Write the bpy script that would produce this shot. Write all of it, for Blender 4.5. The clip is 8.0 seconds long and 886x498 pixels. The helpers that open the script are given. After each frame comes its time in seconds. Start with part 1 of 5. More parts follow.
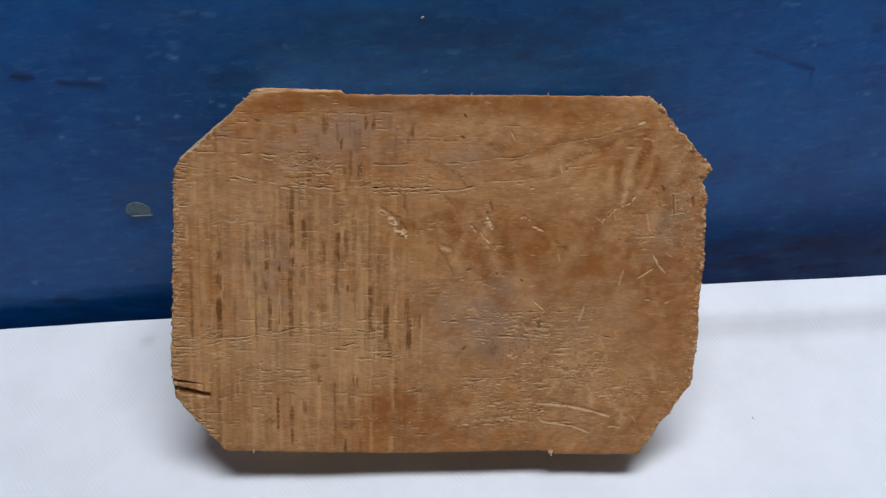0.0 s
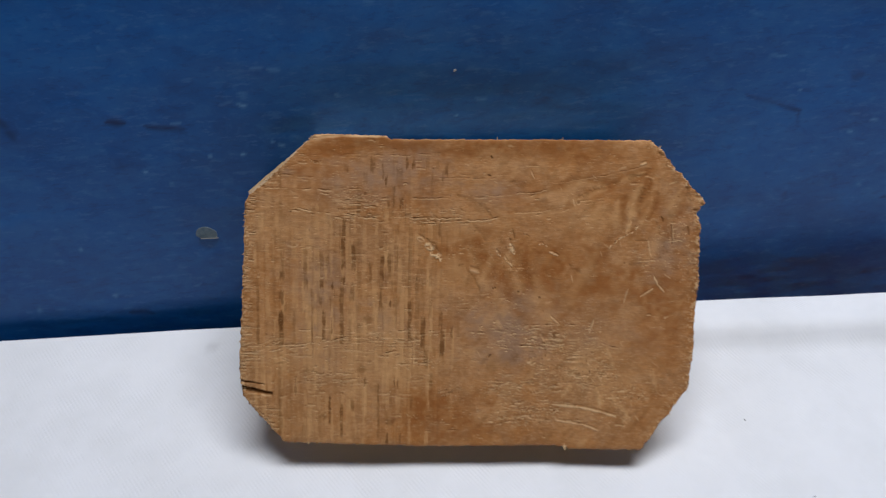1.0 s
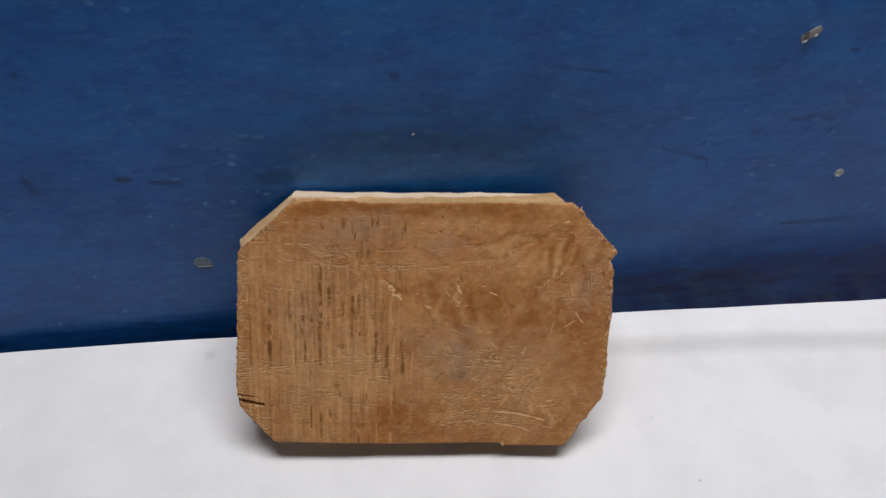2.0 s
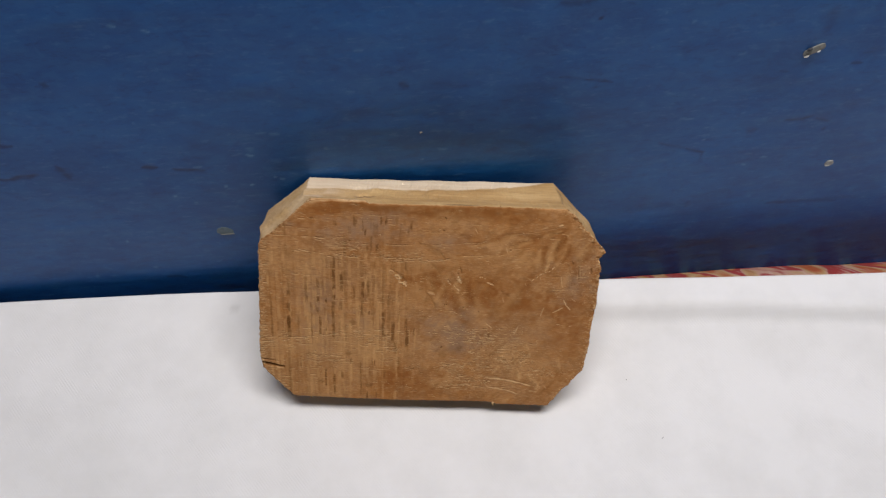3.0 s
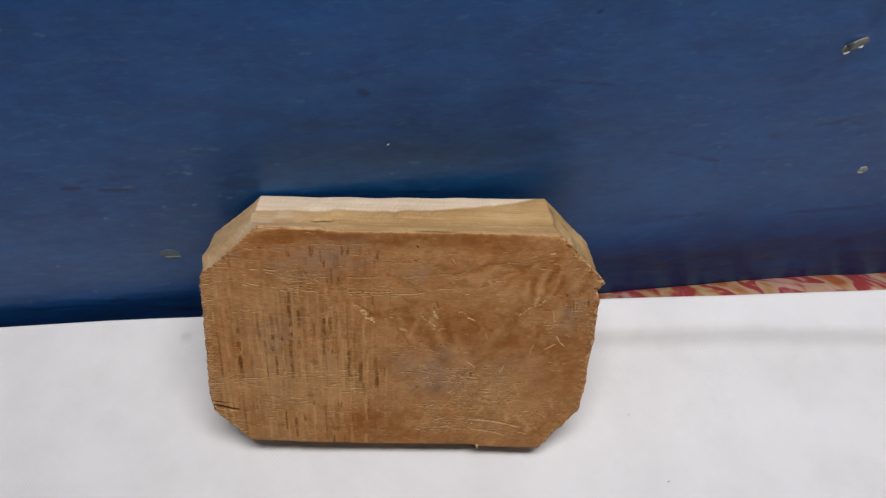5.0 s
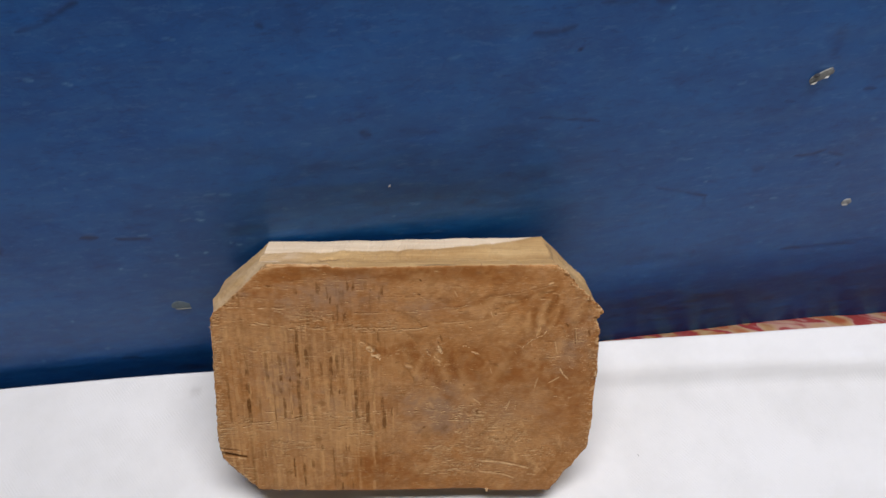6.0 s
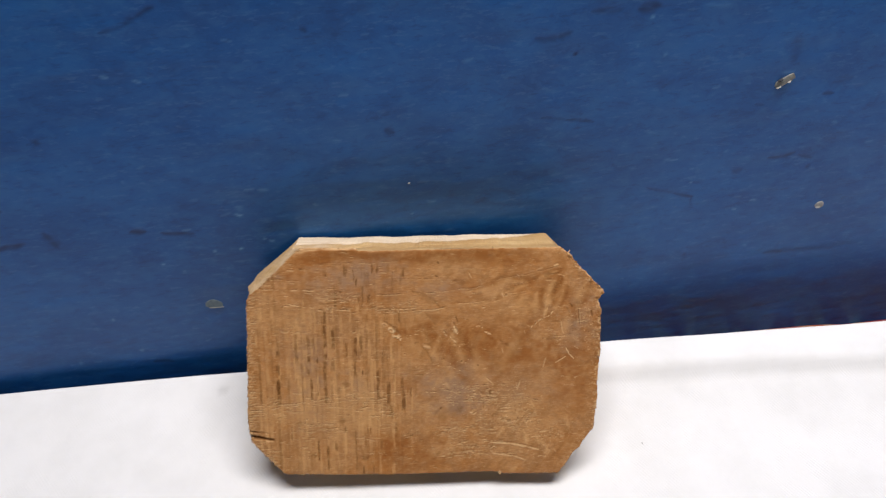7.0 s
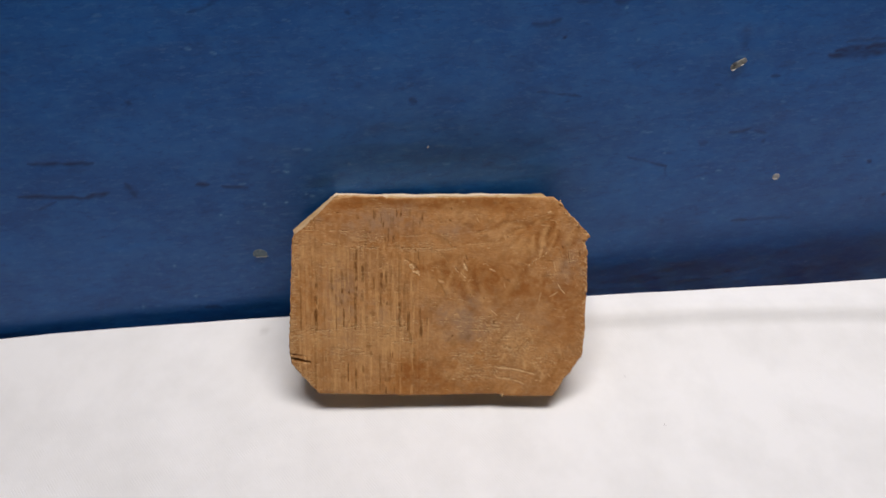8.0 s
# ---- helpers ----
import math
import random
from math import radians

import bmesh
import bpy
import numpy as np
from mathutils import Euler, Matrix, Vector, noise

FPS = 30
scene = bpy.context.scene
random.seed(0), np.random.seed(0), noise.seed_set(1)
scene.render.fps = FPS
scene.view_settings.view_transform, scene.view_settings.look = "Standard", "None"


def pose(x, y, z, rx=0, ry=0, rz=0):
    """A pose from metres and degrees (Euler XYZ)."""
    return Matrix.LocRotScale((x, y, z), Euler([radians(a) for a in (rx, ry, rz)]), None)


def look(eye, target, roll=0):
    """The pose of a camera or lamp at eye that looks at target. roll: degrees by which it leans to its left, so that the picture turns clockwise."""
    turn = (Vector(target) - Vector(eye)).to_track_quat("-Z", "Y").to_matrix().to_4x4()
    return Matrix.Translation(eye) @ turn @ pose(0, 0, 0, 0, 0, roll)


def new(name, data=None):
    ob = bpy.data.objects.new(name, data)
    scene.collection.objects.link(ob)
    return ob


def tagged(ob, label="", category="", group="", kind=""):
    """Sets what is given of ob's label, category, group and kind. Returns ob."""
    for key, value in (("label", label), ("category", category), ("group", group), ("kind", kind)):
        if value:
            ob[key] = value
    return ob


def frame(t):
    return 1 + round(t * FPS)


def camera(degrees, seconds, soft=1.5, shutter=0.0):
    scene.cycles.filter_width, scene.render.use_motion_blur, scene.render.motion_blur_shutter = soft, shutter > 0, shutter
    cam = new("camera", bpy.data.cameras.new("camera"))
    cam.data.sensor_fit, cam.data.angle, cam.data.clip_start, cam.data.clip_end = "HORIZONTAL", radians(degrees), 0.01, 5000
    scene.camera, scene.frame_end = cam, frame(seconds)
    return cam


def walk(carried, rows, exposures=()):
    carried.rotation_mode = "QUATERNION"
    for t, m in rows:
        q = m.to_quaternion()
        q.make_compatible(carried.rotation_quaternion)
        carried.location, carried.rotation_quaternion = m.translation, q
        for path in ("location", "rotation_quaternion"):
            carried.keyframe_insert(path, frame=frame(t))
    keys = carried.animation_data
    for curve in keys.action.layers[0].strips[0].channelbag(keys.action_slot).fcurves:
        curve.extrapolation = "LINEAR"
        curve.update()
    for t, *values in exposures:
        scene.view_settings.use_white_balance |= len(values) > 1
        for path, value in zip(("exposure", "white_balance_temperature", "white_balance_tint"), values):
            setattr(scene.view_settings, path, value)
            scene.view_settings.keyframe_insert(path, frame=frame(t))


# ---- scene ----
cam = camera(63.8, 8.0, soft=1.3, shutter=0.5)
PATH = [
    (0, (0.00132, -0.00056, 0.16426), (0.01883, 0.15991, 0.04617), -1.80),
    (0.5, (0.00136, -0.00767, 0.16805), (0.01507, 0.15337, 0.05025), -2.51),
    (1, (-0.00314, -0.02115, 0.18388), (0.00882, 0.14144, 0.06804), -2.73),
    (1.5, (-0.00204, -0.04083, 0.19407), (0.01353, 0.11867, 0.07441), -2.44),
    (1.7, (0.00058, -0.03924, 0.21200), (0.01722, 0.11687, 0.08809), -2.02),
    (2.8, (0.01088, -0.00737, 0.28366), (0.02124, 0.11372, 0.12481), -0.43),
    (3, (0.01101, -0.00651, 0.29080), (0.01962, 0.10949, 0.12811), -1.01),
    (3.5, (0.00768, -0.00213, 0.30405), (0.02097, 0.11213, 0.14044), 1.20),
    (4, (0.01003, 0.00655, 0.31100), (0.02411, 0.11379, 0.14276), 1.51),
    (4.2, (0.01711, 0.01131, 0.30502), (0.02566, 0.11863, 0.13647), -0.98),
    (5.3, (0.02303, 0.03410, 0.26837), (0.03042, 0.14271, 0.10059), -2.13),
    (5.5, (0.02175, 0.02628, 0.27008), (0.02662, 0.14040, 0.10590), -3.95),
    (6, (0.02224, 0.01004, 0.26695), (0.03097, 0.14025, 0.11540), -3.75),
    (6.5, (0.01713, -0.00514, 0.26432), (0.02942, 0.13522, 0.12238), -3.26),
    (7, (0.01051, -0.03235, 0.25994), (0.02315, 0.11638, 0.12684), -3.56),
    (7.5, (0.00208, -0.06631, 0.26099), (0.01335, 0.08974, 0.13641), -3.73),
    (8, (0.00063, -0.09628, 0.26162), (0.01266, 0.06129, 0.13904), -3.21),
]
EXPOSURES = [(0.0, 0.15, 5800, 11), (1.5, 0.12, 6250, 13), (3.0, 0.11, 6750, 14), (3.5, 0.01, 6750, 14), (4.0, 0.0, 6700, 14), (5.5, 0.10, 6600, 14), (6.0, 0.26, 6550, 14), (6.5, 0.52, 6620, 14), (7.0, 0.53, 6720, 14), (7.5, 0.40, 6800, 15), (8.0, 0.30, 6900, 15)]
walk(cam, [(t, look(eye, target, roll)) for t, eye, target, roll in PATH], EXPOSURES)

# ---- light ----
WALL_Y = 0.1783
world = bpy.data.worlds.new("room_air")
world.use_nodes = True
world.node_tree.nodes["Background"].inputs["Color"].default_value = (0.8, 0.9, 1.0, 1)
world.node_tree.nodes["Background"].inputs["Strength"].default_value = 0.05
scene.world = world

# a tube lamp high on the painted wall, above the view
tube = bpy.data.lights.new("tube_light", "AREA")
tube.shape, tube.size, tube.size_y, tube.energy, tube.color = "RECTANGLE", 0.62, 0.15, 5.9, (0.98, 0.99, 1.0)
new("tube_light", tube).matrix_world = look((0.14, WALL_Y - 0.090, 0.85), (0.14, WALL_Y - 0.11, 0.0))


# ---- materials ----
class Nodes:
    """A small helper to wire node materials."""

    def __init__(self, name, rough=0.7, spec=0.4):
        self.mat = bpy.data.materials.new(name)
        self.mat.use_nodes = True
        self.tree = self.mat.node_tree
        self.bsdf = self.tree.nodes["Principled BSDF"]
        self.bsdf.inputs["Roughness"].default_value = rough
        self.bsdf.inputs["Specular IOR Level"].default_value = spec
        self.coord = self.add("ShaderNodeTexCoord").outputs["Object"]

    def add(self, kind, **values):
        node = self.tree.nodes.new(kind)
        for key, value in values.items():
            node.inputs[key].default_value = value
        return node

    def link(self, a, b):
        self.tree.links.new(a, b)

    def stretch(self, sx, sy, sz, rx=0, ry=0, rz=0):
        m = self.add("ShaderNodeMapping", Scale=(sx, sy, sz), Rotation=(radians(rx), radians(ry), radians(rz)))
        self.link(self.coord, m.inputs["Vector"])
        return m.outputs["Vector"]

    def noise(self, scale, detail=4.0, rough=0.55, vector=None, distort=0.0):
        n = self.add("ShaderNodeTexNoise", Scale=scale, Detail=detail, Roughness=rough, Distortion=distort)
        self.link(vector or self.coord, n.inputs["Vector"])
        return n.outputs["Fac"]

    def ramp(self, fac, low, high, a=0.0, b=1.0):
        n = self.add("ShaderNodeMapRange")
        n.inputs["From Min"].default_value, n.inputs["From Max"].default_value = low, high
        n.inputs["To Min"].default_value, n.inputs["To Max"].default_value = a, b
        self.link(fac, n.inputs["Value"])
        return n.outputs["Result"]

    def math(self, op, a, b):
        n = self.add("ShaderNodeMath")
        n.operation = op
        for k, v in enumerate((a, b)):
            if isinstance(v, (int, float)):
                n.inputs[k].default_value = v
            else:
                self.link(v, n.inputs[k])
        return n.outputs[0]

    def mask(self, name):
        n = self.add("ShaderNodeAttribute")
        n.attribute_name = name
        return n.outputs["Fac"]

    def mix(self, fac, a, b):
        n = self.add("ShaderNodeMix")
        n.data_type = "RGBA"
        for slot, v in ((n.inputs[0], fac), (n.inputs[6], a), (n.inputs[7], b)):
            if isinstance(v, (int, float)):
                slot.default_value = v
            elif isinstance(v, tuple):
                slot.default_value = (*v, 1)
            else:
                self.link(v, slot)
        return n.outputs[2]

    def color(self, c):
        self.link(c, self.bsdf.inputs["Base Color"])
        return self

    def rough(self, r):
        self.link(r, self.bsdf.inputs["Roughness"])
        return self

    def bump(self, height, distance, strength=1.0):
        n = self.add("ShaderNodeBump", Strength=strength, Distance=distance)
        self.link(height, n.inputs["Height"])
        if self.bsdf.inputs["Normal"].links:
            self.link(self.bsdf.inputs["Normal"].links[0].from_socket, n.inputs["Normal"])
        self.link(n.outputs["Normal"], self.bsdf.inputs["Normal"])
        return self


def make_sawn_wood():
    m = Nodes("sawn_wood", 0.72, 0.17)
    fine = m.noise(1500, 3, 0.6, m.stretch(0.35, 1, 1))
    pore = m.noise(620, 4, 0.65, m.stretch(0.6, 1, 1))
    mid = m.noise(150, 5, 0.62, m.stretch(0.9, 0.9, 1), 0.6)
    blot = m.noise(75, 4, 0.6, None, 0.8)
    big = m.noise(34, 4, 0.6)
    streak = m.noise(2500, 3, 0.6, m.stretch(0.22, 1, 1), 0.2)
    c = m.mix(m.ramp(big, 0.38, 0.62), (0.445, 0.180, 0.047), (0.520, 0.262, 0.102))
    c = m.mix(m.math("MULTIPLY", m.ramp(blot, 0.49, 0.60), 0.55), c, (0.320, 0.133, 0.041))
    c = m.mix(m.math("MULTIPLY", m.ramp(blot, 0.46, 0.34), 0.45), c, (0.565, 0.308, 0.122))
    c = m.mix(m.math("MULTIPLY", m.ramp(mid, 0.50, 0.64), 0.42), c, (0.270, 0.122, 0.046))
    c = m.mix(m.math("MULTIPLY", m.ramp(pore, 0.54, 0.70), 0.26), c, (0.215, 0.094, 0.036))
    c = m.mix(m.math("MULTIPLY", m.ramp(fine, 0.54, 0.70), 0.14), c, (0.68, 0.43, 0.23))
    c = m.mix(m.math("MULTIPLY", m.ramp(streak, 0.53, 0.66), 0.34), c, (0.190, 0.082, 0.030))
    c = m.mix(m.math("MULTIPLY", m.ramp(streak, 0.47, 0.34), 0.30), c, (0.680, 0.430, 0.220))
    c = m.mix(m.mask("ruddy"), c, (0.315, 0.110, 0.023))
    c = m.mix(m.mask("grey"), c, (0.335, 0.195, 0.114))
    c = m.mix(m.mask("tan"), c, (0.605, 0.330, 0.132))
    c = m.mix(m.mask("kerf"), c, (0.150, 0.060, 0.017))
    c = m.mix(m.mask("pale"), c, (0.81, 0.54, 0.275))
    c = m.mix(m.mask("dark"), c, (0.100, 0.033, 0.007))
    m.color(c)
    m.link(m.ramp(m.math("ADD", m.mask("dark"), m.mask("kerf")), 0.0, 0.6, 0.15, 0.02), m.bsdf.inputs["Specular IOR Level"])
    m.bump(fine, 0.00010, 0.25)
    m.bump(pore, 0.00016, 0.28)
    m.bump(mid, 0.0004, 0.4)
    m.bump(streak, 0.00008, 0.30)
    return m.mat


def make_side_wood():
    m = Nodes("split_wood", 0.62, 0.3)
    grain = m.noise(420, 4, 0.6, m.stretch(0.06, 1, 1))
    rings = m.noise(160, 3, 0.55, m.stretch(0.05, 1, 1))
    blot = m.noise(70, 4, 0.6, m.stretch(0.5, 1, 1))
    c = m.mix(m.ramp(blot, 0.35, 0.68), (0.50, 0.300, 0.122), (0.66, 0.440, 0.205))
    c = m.mix(m.math("MULTIPLY", m.ramp(rings, 0.50, 0.68), 0.45), c, (0.42, 0.235, 0.088))
    c = m.mix(m.math("MULTIPLY", m.ramp(grain, 0.48, 0.72), 0.5), c, (0.37, 0.200, 0.073))
    line = m.noise(1300, 3, 0.6, m.stretch(0.035, 1, 1), 0.3)
    c = m.mix(m.math("MULTIPLY", m.ramp(line, 0.54, 0.68), 0.28), c, (0.27, 0.140, 0.050))
    c = m.mix(m.math("MULTIPLY", m.ramp(line, 0.45, 0.34), 0.25), c, (0.74, 0.540, 0.290))
    c = m.mix(m.mask("pale"), c, m.mix(m.ramp(grain, 0.4, 0.7), (0.82, 0.68, 0.51), (0.70, 0.54, 0.37)))
    c = m.mix(m.mask("dark"), c, (0.12, 0.06, 0.025))
    m.color(c)
    m.bump(grain, 0.0002, 0.25)
    m.bump(line, 0.00010, 0.2)
    m.bump(blot, 0.0006, 0.25)
    return m.mat


def make_wall_paint():
    m = Nodes("blue_wall_paint", 0.38, 0.35)
    brush = m.noise(165, 6, 0.65, m.stretch(0.50, 1, 1), 0.4)
    cloud = m.noise(38, 6, 0.62, m.stretch(0.75, 1, 1), 0.5)
    fleck = m.noise(620, 4, 0.68, m.stretch(0.28, 1, 1), 0.2)
    patch = m.noise(240, 3, 0.6, m.stretch(0.6, 1, 1), 0.8)
    grit = m.noise(1100, 2, 0.5)
    c = m.mix(m.ramp(cloud, 0.34, 0.66), (0.0030, 0.072, 0.262), (0.0060, 0.108, 0.352))
    c = m.mix(m.math("MULTIPLY", m.ramp(brush, 0.50, 0.70), 0.45), c, (0.020, 0.127, 0.350))
    c = m.mix(m.math("MULTIPLY", m.ramp(brush, 0.46, 0.30), 0.40), c, (0.0050, 0.045, 0.165))
    c = m.mix(m.math("MULTIPLY", m.ramp(patch, 0.54, 0.62), 0.22), c, (0.022, 0.136, 0.365))
    c = m.mix(m.math("MULTIPLY", m.ramp(patch, 0.42, 0.35), 0.25), c, (0.0045, 0.050, 0.190))
    c = m.mix(m.math("MULTIPLY", m.ramp(fleck, 0.57, 0.68), 0.30), c, (0.070, 0.190, 0.430))
    c = m.mix(m.math("MULTIPLY", m.ramp(fleck, 0.43, 0.33), 0.35), c, (0.0040, 0.038, 0.150))
    c = m.mix(m.mask("light"), c, (0.13, 0.30, 0.56))
    c = m.mix(m.mask("dark"), c, (0.002, 0.026, 0.112))
    m.color(c)
    m.rough(m.ramp(m.noise(45, 4, 0.6), 0.3, 0.7, 0.34, 0.44))
    m.bump(brush, 0.0004, 0.20)
    m.bump(m.noise(60, 3, 0.5), 0.0008, 0.22)
    m.bump(fleck, 0.00012, 0.25)
    m.bump(grit, 0.0001, 0.3)
    return m.mat


def make_plaster(name, a, b):
    m = Nodes(name, 0.6, 0.3)
    n = m.noise(700, 4, 0.6)
    m.color(m.mix(m.ramp(n, 0.3, 0.7), a, b))
    return m.bump(n, 0.0003, 0.6).mat


def make_white_cotton():
    m = Nodes("white_cotton", 0.95, 0.1)
    x = m.add("ShaderNodeSeparateXYZ")
    m.link(m.stretch(4400, 4400, 0, 0, 0, 8), x.inputs[0])
    weave = m.math("MULTIPLY", m.math("SINE", x.outputs[0], 0), m.math("SINE", x.outputs[1], 0))
    soil = m.noise(35, 5, 0.6)
    c = m.mix(m.ramp(soil, 0.4, 0.75), (0.85, 0.84, 0.83), (0.775, 0.765, 0.75))
    c = m.mix(m.mask("soil"), c, (0.50, 0.48, 0.46))
    m.color(c)
    m.bump(m.math("MULTIPLY", weave, m.ramp(m.noise(160, 4, 0.7), 0.45, 0.65)), 0.00016, 0.20)
    m.bump(m.noise(260, 3, 0.5), 0.0003, 0.2)
    return m.mat


def make_printed_cotton():
    m = Nodes("printed_cotton", 0.9, 0.15)
    leaf = m.noise(46, 2.0, 0.5, m.stretch(1, 0.35, 0.5, 0, 35, 0), 0.5)
    ramp = m.add("ShaderNodeValToRGB")
    stops = ((0.0, (0.56, 0.33, 0.15)), (0.40, (0.58, 0.37, 0.19)), (0.43, (0.52, 0.21, 0.08)), (0.445, (0.40, 0.060, 0.055)), (0.525, (0.38, 0.055, 0.055)), (0.54, (0.58, 0.33, 0.26)), (0.58, (0.56, 0.36, 0.18)), (0.66, (0.46, 0.12, 0.05)))
    while len(ramp.color_ramp.elements) < len(stops):
        ramp.color_ramp.elements.new(0.5)
    for e, (place, c) in zip(ramp.color_ramp.elements, stops):
        e.position, e.color = place, (*c, 1)
    m.link(leaf, ramp.inputs[0])
    vein = m.noise(260, 3, 0.6, m.stretch(1, 0.12, 0.3, 0, 40, 0))
    c = m.mix(m.math("MULTIPLY", m.ramp(vein, 0.54, 0.66), 0.45), ramp.outputs[0], (0.70, 0.52, 0.44))
    m.color(m.mix(m.math("MULTIPLY", m.ramp(vein, 0.44, 0.34), 0.4), c, (0.33, 0.06, 0.04)))
    m.bump(m.noise(110, 3, 0.5, m.stretch(1, 0.3, 0.6, 0, 30, 0)), 0.002, 0.5)
    return m.bump(m.noise(900, 2), 0.0002, 0.5).mat


def make_plain(name, a, b, rough=0.85):
    m = Nodes(name, rough, 0.2)
    n = m.noise(8, 6, 0.6)
    return m.color(m.mix(n, a, b)).bump(n, 0.002, 0.2).mat


SAWN, SPLIT, PAINT = make_sawn_wood(), make_side_wood(), make_wall_paint()
PLASTER, COTTON, PRINT = make_plaster("bare_plaster", (0.13, 0.135, 0.13), (0.26, 0.26, 0.235)), make_white_cotton(), make_printed_cotton()
THIN_PAINT = make_plaster("worn_thin_paint", (0.10, 0.15, 0.19), (0.19, 0.24, 0.26))
GREY_PLASTER = make_plaster("weathered_plaster", (0.22, 0.23, 0.23), (0.36, 0.36, 0.34))
PIT = make_plaster("dark_pit", (0.02, 0.025, 0.035), (0.05, 0.05, 0.055))
PALE_PLASTER = make_plaster("broken_plaster", (0.36, 0.36, 0.33), (0.55, 0.54, 0.50))
LIMEWASH = make_plain("limewash", (0.50, 0.51, 0.50), (0.58, 0.58, 0.56))
CONCRETE = make_plain("concrete_floor", (0.20, 0.19, 0.18), (0.30, 0.29, 0.27))
TICKING = make_plain("mattress_ticking", (0.45, 0.43, 0.40), (0.55, 0.53, 0.50), 0.95)
FIBRE = make_plain("pale_fibre", (0.48, 0.30, 0.15), (0.62, 0.42, 0.23))
LINT = make_plain("dark_lint", (0.10, 0.09, 0.09), (0.22, 0.19, 0.18))


# ---- building helpers ----
rng = np.random.default_rng(7)


def smooth(x, a, b):
    t = np.clip((x - a) / (b - a), 0, 1)
    return t * t * (3 - 2 * t)


def wave1(x, period, seed):
    """Soft noise along a line, about -1 to 1."""
    r = np.random.default_rng(seed).uniform(-1, 1, 4096)
    p = np.asarray(x, float) / period + 2000
    i = np.floor(p).astype(int)
    f = p - i
    f = f * f * (3 - 2 * f)
    return r[i % 4096] * (1 - f) + r[(i + 1) % 4096] * f


def wave2(x, y, px, py, seed):
    """Soft noise over a plane, about -1 to 1."""
    r = np.random.default_rng(seed).uniform(-1, 1, (256, 256))
    a, b = np.asarray(x, float) / px + 5000, np.asarray(y, float) / py + 5000
    i, j = np.floor(a).astype(int), np.floor(b).astype(int)
    f, g = a - i, b - j
    f, g = f * f * (3 - 2 * f), g * g * (3 - 2 * g)
    i, j, k, l = i % 256, j % 256, (i + 1) % 256, (j + 1) % 256
    return (r[i, j] * (1 - f) + r[k, j] * f) * (1 - g) + (r[i, l] * (1 - f) + r[k, l] * f) * g


def stroke(x, y, x0, y0, x1, y1, width, taper=0.6):
    """1 on a line from one place to another, falling off to 0 at its width; it thins towards its ends."""
    dx, dy = x1 - x0, y1 - y0
    n = max(dx * dx + dy * dy, 1e-9)
    t = np.clip(((x - x0) * dx + (y - y0) * dy) / n, 0, 1)
    far = np.hypot(x - x0 - t * dx, y - y0 - t * dy)
    w = width * (1 - taper * np.abs(2 * t - 1) ** 3)
    return np.exp(-((far / w) ** 2))


def put(target, amount, x, y, x0, y0, x1, y1, width, lift=None, depth=0.0):
    """Lay a stroke into a mask (and a height) only where it reaches."""
    r = width * 3.2
    near = (x > min(x0, x1) - r) & (x < max(x0, x1) + r) & (y > min(y0, y1) - r) & (y < max(y0, y1) + r)
    if not near.any():
        return
    s = stroke(x[near], y[near], x0, y0, x1, y1, width)
    target[near] = np.maximum(target[near], amount * s)
    if lift is not None:
        lift[near] += depth * s


def grid_faces(nu, nv, start=0):
    i = np.arange(nu - 1)[None, :] + nu * np.arange(nv - 1)[:, None] + start
    return np.stack([i, i + 1, i + 1 + nu, i + nu], -1).reshape(-1, 4)


def mesh_of(name, verts, groups, mats, index=None, masks=None):
    """A smooth mesh from vertices and groups of faces: arrays of faces with one number of corners, or lists of corners."""
    corners, sizes = [], []
    for faces in groups:
        if isinstance(faces, np.ndarray):
            corners.append(faces.ravel())
            sizes.append(np.full(len(faces), faces.shape[1]))
        else:
            corners.append(np.array(faces))
            sizes.append(np.array([len(faces)]))
    corners, sizes = np.concatenate(corners).astype(np.int32), np.concatenate(sizes).astype(np.int32)
    me = bpy.data.meshes.new(name)
    me.vertices.add(len(verts))
    me.vertices.foreach_set("co", np.asarray(verts, np.float32).ravel())
    me.loops.add(len(corners))
    me.loops.foreach_set("vertex_index", corners)
    me.polygons.add(len(sizes))
    me.polygons.foreach_set("loop_start", np.concatenate([[0], np.cumsum(sizes)[:-1]]).astype(np.int32))
    for mat in mats:
        me.materials.append(mat)
    if index is not None:
        me.polygons.foreach_set("material_index", np.asarray(index, np.int32))
    for key, values in (masks or {}).items():
        a = me.attributes.new(key, "FLOAT", "POINT")
        a.data.foreach_set("value", np.asarray(values, np.float32))
    me.polygons.foreach_set("use_smooth", np.full(len(sizes), True))
    me.update(calc_edges=True)
    me.validate()
    return me


def part(name, bm, material, parent, label=""):
    """One mesh object from a bmesh, under a thing or a part."""
    me = bpy.data.meshes.new(name)
    bm.to_mesh(me)
    bm.free()
    me.materials.append(material)
    ob = new(name, me)
    ob.parent = parent
    return tagged(ob, label) if label else ob


def box(name, lo, hi, material):
    bm = bmesh.new()
    bmesh.ops.create_cube(bm, size=1, matrix=Matrix.LocRotScale([(a + b) / 2 for a, b in zip(lo, hi)], None, [b - a for a, b in zip(lo, hi)]))
    me = bpy.data.meshes.new(name)
    bm.to_mesh(me)
    bm.free()
    me.materials.append(material)
    return new(name, me)


